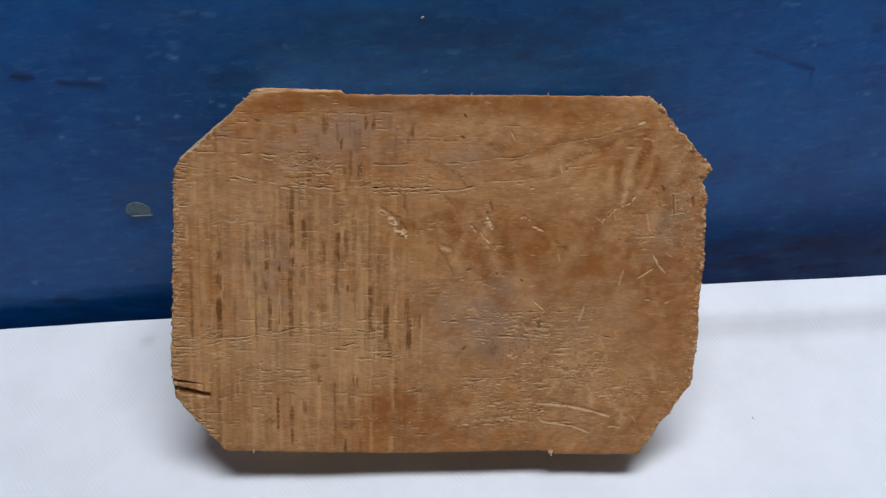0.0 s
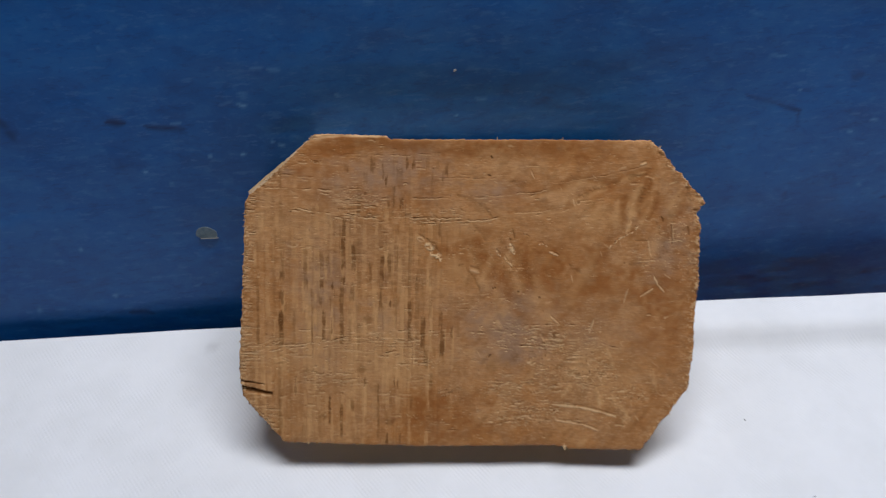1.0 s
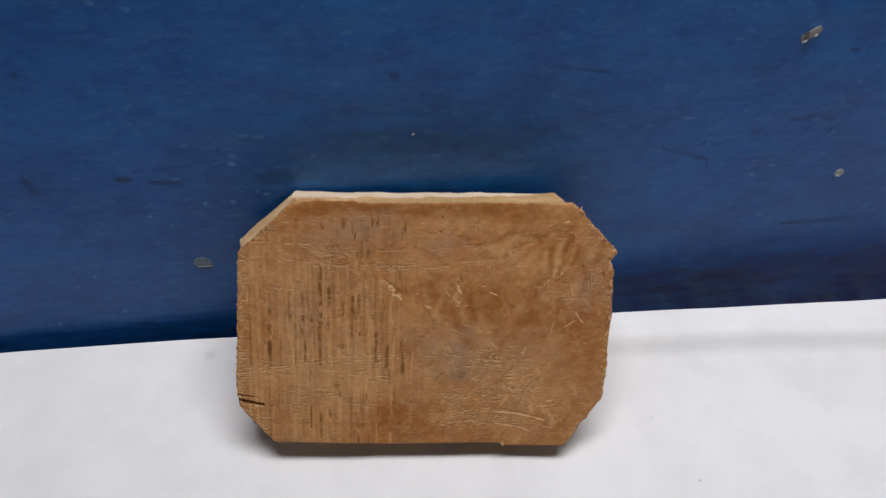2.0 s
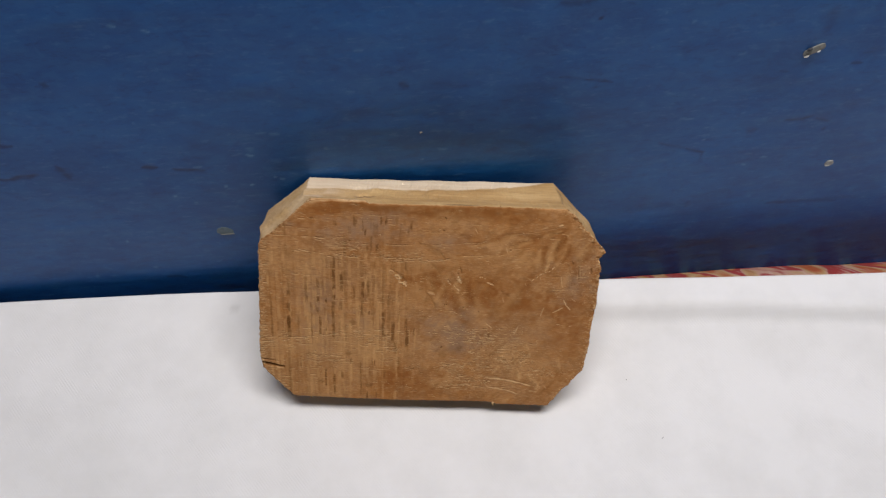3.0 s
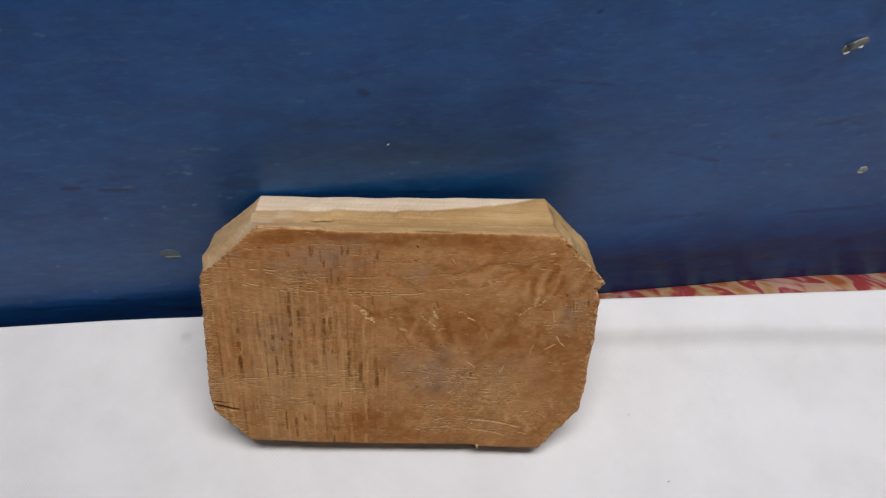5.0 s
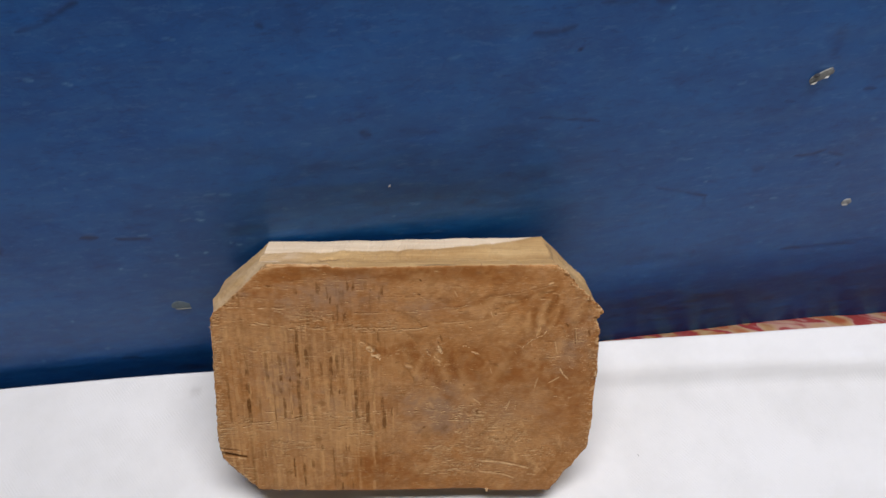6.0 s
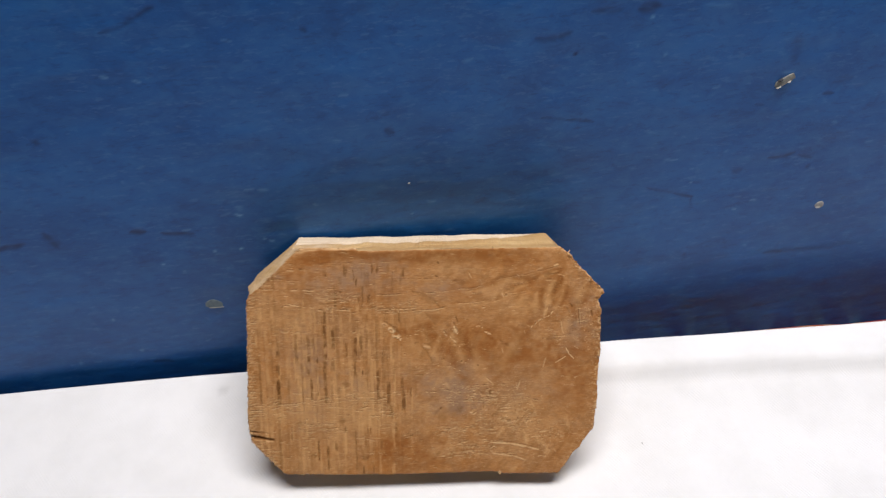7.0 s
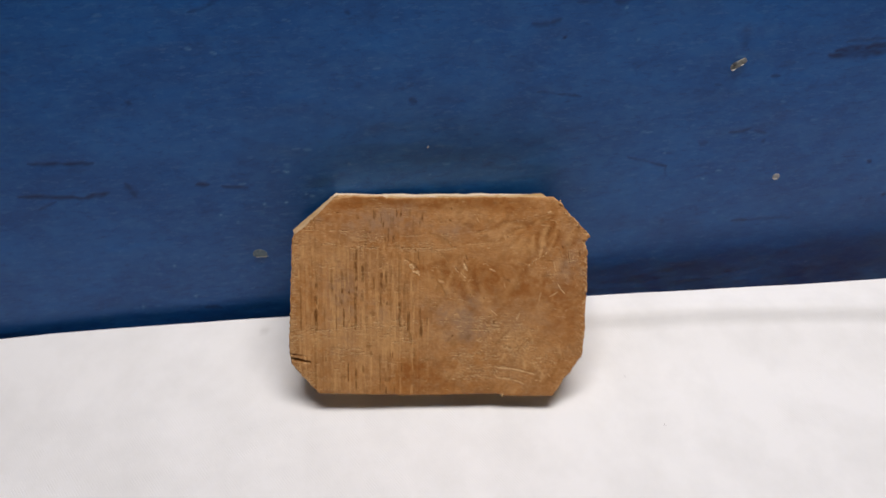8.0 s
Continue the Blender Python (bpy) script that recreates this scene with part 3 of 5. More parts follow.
class Face:
    """The block's sawn face as a grid in millimetres, with its relief and its stains."""

    def __init__(self, x, y):
        self.x, self.y = x, y
        self.h = 0.25 * wave2(x, y, 30, 22, 50) + 0.10 * wave2(x, y, 8, 7, 51)
        self.dark, self.pale, self.grey, self.ruddy, self.kerf, self.tan = (np.zeros_like(x) for _ in range(6))
        self.ends = x[:, 0], x[:, -1]

    def window(self, x0, y0, x1, y1, r):
        """The rows and columns of the grid round a stretch."""
        nv, nu = self.x.shape
        a, b = (int((v + 47) / 88 * (nv - 1)) for v in (min(y0, y1) - r - 1.2, max(y0, y1) + r + 1.2))
        rows = slice(max(a, 0), min(max(b, 1), nv))
        l, e = self.ends[0][rows], self.ends[1][rows]
        if not len(l):
            return rows, slice(0, 0)
        c = ((min(x0, x1) - r - l) / (e - l)).min(), ((max(x0, x1) + r - l) / (e - l)).max()
        return rows, slice(max(int(c[0] * nu) - 1, 0), max(min(int(c[1] * nu) + 2, nu), 0))

    def dab(self, mask, amount, x0, y0, x1, y1, width, depth=0.0, ragged=None, jag=0.0, seed=0, wander=0.8):
        """Lay a stroke into a mask and the relief."""
        at = self.window(x0, y0, x1, y1, width * 3.2 + jag)
        px, py = self.x[at], self.y[at]
        if not px.size:
            return
        if jag:
            px, py = px + jag * wave2(px, py, wander, wander, 300 + seed), py + jag * wave2(px, py, wander, wander, 301 + seed)
        s = stroke(px, py, x0, y0, x1, y1, width)
        if ragged is not None:
            s = s * ragged[at]
        mask[at] = np.maximum(mask[at], amount * s)
        self.h[at] += depth * s

    def tear(self, x0, y0, n, rise, width, strength, gap=0.5, bend=0.0):
        """A torn fibre: a dark slit; the pale lip below paints light it catches."""
        x1, y1 = x0 + n, y0 + rise
        at = self.window(x0, y0, x1, y1, 1.6)
        px, py = self.x[at], self.y[at]
        if not px.size:
            return
        t = np.clip((px - x0) / n, 0, 1)
        off = py - y0 - rise * t - bend * np.sin(math.pi * t)
        on = np.where((px > x0) & (px < x1), np.minimum(1, 6 * np.minimum(t, 1 - t)), 0)
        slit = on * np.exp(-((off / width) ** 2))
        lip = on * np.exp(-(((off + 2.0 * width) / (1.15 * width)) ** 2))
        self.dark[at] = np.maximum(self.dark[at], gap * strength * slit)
        # light from above on the lip, put into the colour
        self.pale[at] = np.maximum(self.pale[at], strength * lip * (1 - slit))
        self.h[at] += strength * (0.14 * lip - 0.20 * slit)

    def band(self, mask, u, v0, v1, w, amount, worn, depth=0.0):
        """An upright band left by a saw tooth: straight sides, ragged ends."""
        at = self.window(u, v0, u, v1, w + 1.5)
        px, py = self.x[at], self.y[at]
        if not px.size:
            return
        side = np.abs(px - u - 0.18 * wave2(px, py, 0.8, 2.2, 233) - 0.10 * wave2(px, py, 0.5, 0.5, 234))
        end = np.minimum(v0 - py, py - v1) + 0.8 * wave2(px, py, 0.4, 2.0, 235)
        s = smooth(side, 1.25 * w, 0.55 * w) * smooth(end, -0.5, 0.9) * worn[at]
        mask[at] = np.maximum(mask[at], amount * s)
        self.h[at] += depth * amount * s

    def slit(self, way, strength, seed):
        """A long crack along the grain, broken here and there, with a raised lip painted as lit."""
        px, py = zip(*way)
        at = self.window(px[0], min(py), px[-1], max(py), 2.0)
        x, y = self.x[at], self.y[at]
        if not x.size:
            return
        for n, away in ((0, 0.0), (1, -0.95)):
            k = seed + 5 * n
            off = y - np.interp(x, px, py) - away - 0.24 * wave1(x, 4, k) - 0.10 * wave1(x, 1.1, k + 1) - 0.08 * wave1(x, 0.35, k + 3)
            on = np.clip((0.42 if n == 0 else -0.30) + 0.9 * wave1(x, 3.0, k + 2) + 0.7 * wave1(x, 0.8, k + 4), 0, 1)
            on = on * smooth(x, px[0] - 0.3, px[0] + 1) * smooth(x, px[-1] + 0.3, px[-1] - 1) * min(strength, 1.0)
            wide = 0.07 + 0.12 * np.clip(wave1(x, 1.7, k + 6), 0, 1)
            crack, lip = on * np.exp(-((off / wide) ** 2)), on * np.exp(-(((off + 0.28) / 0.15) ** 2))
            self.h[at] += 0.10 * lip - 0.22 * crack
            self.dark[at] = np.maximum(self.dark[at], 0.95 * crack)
            # the lip's paleness is top light painted into the mask
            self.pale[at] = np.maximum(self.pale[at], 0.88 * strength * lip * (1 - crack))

    def blot(self, mask, a, cx, cy, rx, ry, seed):
        """A stain with an uneven outline."""
        x, y = self.x, self.y
        wob = 1 + 0.55 * wave2(x, y, rx * 0.35, ry * 0.35, seed) + 0.3 * wave2(x, y, rx * 0.12, ry * 0.12, seed + 1)
        d = ((x - cx) / rx) ** 2 + ((y - cy) / ry) ** 2
        mask[:] = np.clip(mask + a * np.exp(-d * np.maximum(wob, 0.15)), 0, 1)


def mark_face(f):
    """The marks of saw and knife on the block's face, its cracks and its stains."""
    x, y = f.x, f.y
    draw = np.random.default_rng(77)
    side = smooth(x, 16, -8)
    # level fibres over the whole face
    fibre = wave2(x, y, 1.6, 0.34, 63) + 0.7 * wave2(x, y, 0.8, 0.26, 64) + 0.5 * wave2(x, y, 4, 0.9, 65)
    loose = np.clip(0.5 + 0.5 * wave2(x, y, 11, 7, 66), 0.05, 1)
    f.h += 0.020 * fibre * loose + 0.05 * wave2(x, y, 2.6, 1.2, 69) + 0.015 * wave2(x, y, 0.9, 0.7, 74)
    f.pale += 0.20 * loose * np.clip(fibre - 0.9, 0, 1)
    f.dark += 0.16 * loose * np.clip(-fibre - 0.9, 0, 1)

    # upright saw marks, strong on one side and worn away on the other
    sawn = side * np.clip(0.55 + 0.5 * wave2(x, y, 9, 16, 52), 0, 1) * smooth(y, 39, 24)
    ribs = wave1(x, 0.75, 53) + 0.7 * wave1(x, 1.7, 54) + 0.5 * wave2(x, y, 1.1, 7, 55)
    f.h += 0.050 * sawn * ribs
    f.kerf += 0.20 * sawn * np.clip(-ribs - 0.45, 0, 1)
    f.tan += 0.30 * sawn * np.clip(ribs - 0.35, 0, 1)
    worn = np.clip(0.80 + 0.45 * wave2(x, y, 0.9, 2.4, 67) + 0.30 * wave2(x, y, 1.2, 0.45, 68), 0.12, 1)
    left_kerfs = [(-52.4, 1.7, -18.3, 0.40, 0.45), (-45.3, 8.6, 3.9, 0.53, 0.40), (-45.5, 3.6, 0.9, 0.73, 0.75), (-45.8, -2.2, -6.0, 0.73, 0.60), (-45.9, -8.2, -18.2, 0.73, 0.95), (-42.2, -8.1, -17.9, 0.40, 0.40), (-38.9, 10.0, -1.5, 0.59, 0.45), (-37.1, -1.4, -18.1, 0.33, 0.55), (-34.5, 8.8, 4.0, 0.46, 0.40), (-34.5, 1.1, -1.7, 0.46, 0.95), (-34.8, -4.1, -6.3, 0.46, 0.95), (-33.8, -8.3, -16.9, 0.40, 0.95), (-31.6, 0.7, -2.2, 0.26, 0.90), (-31.6, -10.3, -14.5, 0.20, 0.70), (-33.0, 7.8, 4.7, 0.53, 0.50)]
    mid_kerfs = [(-28.3, 18.2, 13.3, 0.53, 0.80), (-28.4, 12.9, 4.1, 0.53, 0.80), (-28.6, 2.1, 0.1, 0.59, 0.95), (-28.9, -1.0, -18.3, 0.59, 0.70), (-25.6, 10.9, 3.9, 0.59, 0.75), (-24.4, 12.5, 6.9, 0.86, 0.35), (-25.8, 0.1, -4.7, 0.53, 0.45), (-20.9, 6.3, -0.5, 0.33, 0.50), (-17.7, 8.6, 1.3, 0.53, 0.85), (-18.0, 0.9, -7.4, 0.40, 0.60), (-15.7, 8.7, 1.4, 0.46, 0.60), (-13.7, -3.1, -6.9, 0.86, 0.50), (-9.9, 16.8, -3.8, 0.53, 0.35), (-9.8, -4.5, -16.6, 0.53, 0.70), (-7.7, 2.4, -12.1, 0.66, 0.40), (-6.0, -9.0, -18.0, 0.66, 0.75), (-1.2, -7.5, -12.0, 0.53, 0.60), (-0.5, -12.3, -20.5, 0.66, 0.75)]
    low_kerfs = [(-46.5, -23.9, -45.7, 0.53, 0.40), (-42.0, -26.7, -32.7, 0.26, 0.40), (-32.3, -32.4, -41.4, 0.26, 0.75), (-28.9, -35.2, -45.9, 0.46, 0.85), (-25.7, -33.5, -37.0, 0.53, 0.55), (-18.4, -29.3, -45.5, 0.33, 0.50), (-15.9, -43.7, -47.3, 0.40, 0.75), (-12.2, -44.0, -47.3, 0.40, 0.65), (-13.9, -27.0, -29.6, 0.20, 0.75), (-13.0, -27.3, -29.6, 0.20, 0.70), (-5.0, -18.0, -23.7, 0.66, 0.50), (-3.5, -25.6, -30.9, 0.40, 0.45), (-22.2, -26.8, -29.7, 0.33, 0.60), (2.0, -11.4, -15.1, 0.40, 0.50), (-39.7, -41.2, -45.6, 0.53, 0.30), (-9.1, -32.2, -36.5, 0.40, 0.40)]
    top_kerfs = [(-27.6, 33.7, 30.8, 0.66, 0.60), (-20.4, 35.2, 30.9, 0.66, 0.55), (-17.6, 34.0, 29.5, 0.26, 0.50), (-16.6, 30.4, 27.9, 0.40, 0.95), (-14.6, 27.6, 21.5, 0.40, 0.50), (-12.4, 24.6, 21.2, 0.53, 0.60), (-16.1, 23.3, 21.2, 0.40, 0.55), (-13.1, 32.8, 27.2, 0.92, 0.35), (-11.0, 35.0, 32.4, 0.40, 0.95), (-9.2, 35.0, 31.7, 0.40, 0.95), (-0.3, 33.4, 30.4, 0.53, 0.80), (-1.2, 31.8, 28.3, 0.40, 0.50), (-1.9, 18.7, 13.8, 0.40, 0.55), (1.9, 20.5, 17.8, 0.33, 0.40), (-5.5, 35.5, 32.0, 0.53, 0.40), (-22.4, 31.3, 27.8, 0.53, 0.40)]
    pale_bands = [(-11.9, 0.3, -23.5, 0.66, 0.45), (-3.8, -5.8, -19.1, 0.40, 0.50), (-22.6, 17.6, -4.0, 0.59, 0.25), (-8.2, 15.2, 5.8, 0.53, 0.30), (2.5, -12.0, -24.8, 0.40, 0.35), (-13.9, -8.7, -17.8, 0.53, 0.35), (-19.9, 5.6, -9.5, 0.46, 0.35), (-16.6, -6.6, -12.2, 0.53, 0.30), (-24.9, -20.8, -32.3, 0.79, 0.20), (0.3, -12.0, -17.6, 0.26, 0.40), (-8.4, -12.1, -23.5, 0.33, 0.35)]
    for u, v0, v1, w, a in left_kerfs + mid_kerfs + low_kerfs + top_kerfs:
        f.band(f.kerf, u, v0, v1, 1.1 * w, min(1.05 * a, 1.0), worn, -0.10)
    for u, v0, v1, w, a in pale_bands:
        f.band(f.tan, u, v0, v1, w, 1.6 * a, np.clip(worn + 0.15, 0, 1), 0.03)
    for k in range(46):
        u, v, wide = draw.uniform(-54, 7), draw.uniform(14, 21) if draw.random() < 0.75 else 38, draw.uniform(0.2, 0.62)
        most = draw.uniform(0.12, 0.55) * (1 if u < -4 else 0.6)
        while v > -46:
            n = draw.uniform(1.2, 8)
            f.band(f.kerf, u + draw.normal(0, 0.1), v, v - n, wide * draw.uniform(0.6, 1.1), most * draw.uniform(0.3, 1.0) * (1 if v > -19 else 0.4), worn, -0.06)
            v -= n + draw.exponential(4.0)
    for k in range(34):
        u, v, wide = draw.uniform(-54, 5), draw.uniform(10, 22), draw.uniform(0.25, 0.8)
        while v > -46:
            n = draw.uniform(4, 14)
            f.band(f.tan, u + draw.normal(0, 0.1), v, v - n, wide, draw.uniform(0.25, 0.75), worn, 0.02)
            v -= n + draw.exponential(5.0)

    # torn fibres: thick along one edge and in loose belts, few elsewhere
    torn = 0.08 + 0.30 * np.clip(wave2(x, y, 9, 5, 114), 0, 1) + 0.65 * np.exp(-(x - left_edge(y)) / 2.2)
    belts = [(-50, -20, 9, 4.0, 0.55), (-24, -16, 9, 4.5, 0.7), (-8, -20, 7, 6, 0.75), (24, -14, 14, 4, 0.75), (36, -22, 11, 8, 0.7), (20, -29, 13, 3.2, 0.85), (27, -37, 8, 4, 0.8), (-24, 23, 6, 4, 1.0), (-38, 6, 16, 12, 0.28), (-36, -27, 12, 6, 0.5), (-20, 33, 26, 6, 0.15), (53, -30, 7, 5, 0.6), (-8, 20, 16, 3, 0.5), (0, -40, 16, 5, 0.4), (60, 12, 6, 12, 0.2)]
    for cx, cy, rx, ry, a in belts:
        torn = torn + a * np.exp(-(((x - cx) / rx) ** 2) - ((y - cy) / ry) ** 2)
    torn = np.clip(torn * (0.8 + 0.8 * wave2(x, y, 4, 1.6, 115) + 0.4 * wave2(x, y, 1.5, 0.7, 116)), 0, 0.95)
    yy = y - 0.03 * x + 0.5 * wave2(x, y, 9, 5, 117) + 0.14 * wave2(x, y, 2, 1.5, 118)
    right = smooth(x, 2, 20)
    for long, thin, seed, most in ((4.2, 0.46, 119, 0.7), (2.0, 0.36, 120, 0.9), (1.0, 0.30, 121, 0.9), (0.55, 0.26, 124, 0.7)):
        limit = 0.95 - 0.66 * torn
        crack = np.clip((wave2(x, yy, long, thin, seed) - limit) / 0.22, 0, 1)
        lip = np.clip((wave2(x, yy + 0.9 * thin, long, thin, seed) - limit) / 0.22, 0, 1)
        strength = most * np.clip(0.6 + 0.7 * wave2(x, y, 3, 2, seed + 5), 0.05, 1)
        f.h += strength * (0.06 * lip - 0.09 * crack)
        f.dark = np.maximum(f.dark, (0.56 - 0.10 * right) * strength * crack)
        # lips below the cracks are coloured pale as if catching light from above
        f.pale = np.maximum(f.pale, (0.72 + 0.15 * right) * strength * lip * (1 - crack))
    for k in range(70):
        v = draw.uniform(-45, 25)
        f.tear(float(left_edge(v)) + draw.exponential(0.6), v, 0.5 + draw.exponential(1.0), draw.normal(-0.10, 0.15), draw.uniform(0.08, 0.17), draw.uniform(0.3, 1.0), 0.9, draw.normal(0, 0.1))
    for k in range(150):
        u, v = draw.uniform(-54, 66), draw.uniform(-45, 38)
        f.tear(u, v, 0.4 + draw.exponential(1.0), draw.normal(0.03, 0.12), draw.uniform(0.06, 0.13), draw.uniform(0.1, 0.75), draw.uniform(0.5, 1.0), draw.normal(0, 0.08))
    # long cracks along the rings
    upper_slits = [((-50.9, 26.2), (-43.1, 26.5), (-36.7, 26.2), (-30.2, 25.6), (-27.7, 25.0), 0.9), ((-46.5, 22.0), (-42.0, 21.3), (-38.1, 20.5), (-30.3, 19.8), (-24.5, 19.2), (-18.3, 18.2), 1.0), ((-54.9, 21.8), (-49.8, 21.5), 0.7), ((-51.2, 23.1), (-46.4, 22.3), 0.6), ((-45.9, 29.9), (-37.9, 29.7), (-30.2, 29.5), 0.6), ((-37.8, 35.5), (-17.2, 35.9), 0.4), ((-15.9, 35.8), (-4.3, 36.3), 0.6), ((-15.7, 37.3), (3.5, 38.0), 0.4), ((-10.0, 24.4), (-0.2, 24.5), (13.0, 25.4), (21.5, 26.4), (27.5, 27.6), 0.7), ((-10.4, 18.9), (4.5, 19.3), 0.9), ((-9.9, 18.1), (10.5, 18.8), (14.7, 19.7), 0.9), ((18.4, 20.8), (25.1, 21.4), (33.7, 23.1), 0.7)]
    ring_slits = [((-30.3, 22.7), (-23.1, 22.3), (-18.6, 21.5), 0.9), ((-29.6, 27.7), (-22.4, 27.3), (-20.9, 26.3), 0.7), ((-29.7, 18.5), (-18.6, 17.4), (-15.3, 17.8), 0.6), ((26.1, 28.8), (37.3, 30.6), (44.5, 32.1), (53.0, 34.4), (55.6, 35.7), 0.45), ((36.3, 24.4), (43.5, 25.8), 0.5), ((3.0, 30.8), (16.7, 31.5), 0.45), ((-4.2, 29.6), (10.2, 30.2), 0.4), ((7.7, 25.6), (13.6, 25.4), 0.7)]
    lower_slits = [((-55.5, -20.0), (-51.9, -19.7), (-47.8, -19.4), (-44.1, -18.2), (-41.0, -17.4), (-38.1, -17.0), (-33.3, -17.8), 1.0), ((-33.9, -16.6), (-29.3, -15.9), (-26.8, -15.2), (-22.8, -15.1), (-18.4, -16.2), 0.9), ((-17.6, -13.8), (-11.9, -13.3), (-5.1, -13.3), (-1.0, -12.7), (3.3, -12.0), 1.0), ((-27.1, -16.7), (-19.4, -16.2), (-11.2, -15.8), 0.7), ((-17.3, -19.6), (-11.6, -18.9), 0.8), ((-19.0, -20.6), (-11.9, -20.2), 0.8), ((-10.8, -19.9), (-4.5, -20.0), 1.0), ((-6.8, -21.6), (-4.1, -21.4), 0.9), ((6.9, -12.9), (11.6, -13.3), 0.9), ((9.2, -11.3), (16.7, -10.8), (23.6, -10.6), (30.5, -10.6), (37.6, -10.2), 0.8), ((13.3, -12.1), (29.1, -11.6), (37.4, -11.6), 0.6)]
    foot_slits = [((12.1, -17.1), (19.7, -17.6), 1.1), ((20.8, -16.5), (27.3, -17.0), (28.4, -17.7), 1.1), ((34.6, -15.5), (40.1, -15.5), 0.7), ((43.9, -15.6), (49.5, -16.8), 0.8), ((12.4, -27.3), (25.6, -26.9), (31.9, -27.2), 0.8), ((12.4, -30.5), (17.3, -30.2), (25.0, -30.5), 0.9), ((-1.5, -30.9), (2.3, -30.0), 0.8), ((17.6, -39.3), (22.1, -39.1), 0.9), ((20.1, -38.7), (27.5, -39.1), (31.7, -38.4), 0.7), ((32.8, -38.7), (47.6, -38.3), 0.8), ((48.2, -29.4), (55.3, -30.1), 0.9), ((32.6, -27.7), (38.9, -27.0), (45.3, -28.4), 0.6)]
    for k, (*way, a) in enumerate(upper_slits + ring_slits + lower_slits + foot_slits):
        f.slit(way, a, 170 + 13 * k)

    # gouges, scratches and worn smears
    crumb = smooth(wave2(x, y, 0.75, 0.5, 76) + 0.5 * wave2(x, y, 0.4, 0.3, 122), -0.45, 0.15)
    firm = 0.45 + 0.55 * crumb
    scars = [(45.2, 11.4, 47.1, 13.6, 0.20, 1), (47.1, 13.6, 49.6, 15.0, 0.20, 1), (49.6, 15.0, 51.7, 16.7, 0.20, 0.9), (51.4, 16.3, 52.9, 18.0, 0.17, 0.8), (17.3, 12.8, 18.9, 9.3, 0.62, 1.0), (13.8, 10.3, 14.9, 8.8, 0.33, 0.8), (16.1, 8.7, 19.9, 4.5, 0.20, 0.9), (21.0, 15.0, 22.8, 13.7, 0.26, 0.8), (25.7, 12.5, 27.9, 11.6, 0.23, 0.8), (28.6, 10.1, 31.2, 9.3, 0.23, 0.8), (-8.0, 13.5, -6.1, 12.3, 0.55, 0.6), (-5.6, 11.5, -3.3, 10.2, 0.85, 0.9), (-4.0, 9.7, -1.6, 7.3, 0.95, 1.0)]
    scratches = [(32.2, -34.1, 39.3, -34.7, 0.26, 1), (39.3, -34.7, 45.8, -36.1, 0.26, 1), (45.8, -36.1, 49.8, -37.3, 0.23, 0.9), (32.4, -38.7, 40.3, -39.9, 0.2, 0.8), (40.3, -39.9, 44.9, -41.6, 0.2, 0.8), (58.1, 3.8, 59.4, 1.4, 0.2, 0.8), (59.4, 1.4, 61.2, -0.5, 0.2, 0.8), (54.6, -2.0, 58.2, 0.4, 0.17, 0.8), (50.1, -3.9, 51.0, 0.2, 0.2, 0.5), (40.8, -12.6, 41.9, -9.0, 0.26, 0.6), (55.8, 14.0, 56.8, 9.4, 0.23, 0.42), (29.7, -8.2, 32.3, -10.4, 0.2, 0.6), (62.2, 18.6, 63.0, 12.8, 0.17, 0.42), (6.8, 4.7, 9.3, 3.9, 0.4, 0.5), (22.6, 32.3, 23.6, 30.3, 0.2, 0.4), (52.3, 34.6, 53.9, 35.2, 0.26, 0.8)]
    smears = [(49.9, -33.4, 53.6, -37.8, 0.59, 0.6), (52.9, -36.8, 52.0, -40.8, 0.59, 0.5), (43.9, -28.7, 45.3, -34.9, 0.46, 0.5), (48.3, -30.9, 49.6, -33.8, 0.46, 0.5), (34.2, -31.8, 36.1, -28.1, 0.59, 0.4), (31.3, -13.0, 33.5, -17.3, 0.33, 0.4), (27.1, -13.8, 30.0, -16.6, 0.33, 0.4), (50.7, 19.0, 49.3, 16.0, 0.40, 0.6), (49.7, 24.3, 50.1, 17.7, 0.46, 0.4), (14.6, -9.7, 16.1, -11.8, 0.53, 0.4), (46.1, -17.1, 48.5, -22.8, 0.66, 0.35), (59.1, -22.7, 61.0, -30.0, 0.79, 0.3)]
    creases = [(5.2, 5.4, 9.6, -1.0, 0.26, 0.7), (3.3, 25.6, 13.4, 19.6, 0.33, 0.6), (3.4, 5.9, 4.9, 6.2, 0.20, 0.9), (17.5, 16.8, 18.6, 14.1, 0.26, 0.9), (7.2, 17.5, 10.4, 12.2, 0.33, 0.4), (54.1, 29.0, 53.4, 24.4, 0.59, 0.6), (49.4, 30.6, 55.1, 32.8, 0.46, 0.6), (44.4, 29.2, 35.5, 25.9, 0.53, 0.5), (57.5, 19.1, 59.1, 15.8, 0.40, 0.5), (16.6, 29.2, 22.8, 28.2, 0.59, 0.5), (50.8, 6.8, 55.8, 7.6, 0.53, 0.5), (34.4, 7.2, 37.0, 4.5, 0.33, 0.6), (65.5, 28.6, 66.5, 24.7, 0.53, 0.5), (52.4, 13.7, 55.4, 14.0, 0.20, 0.8)]
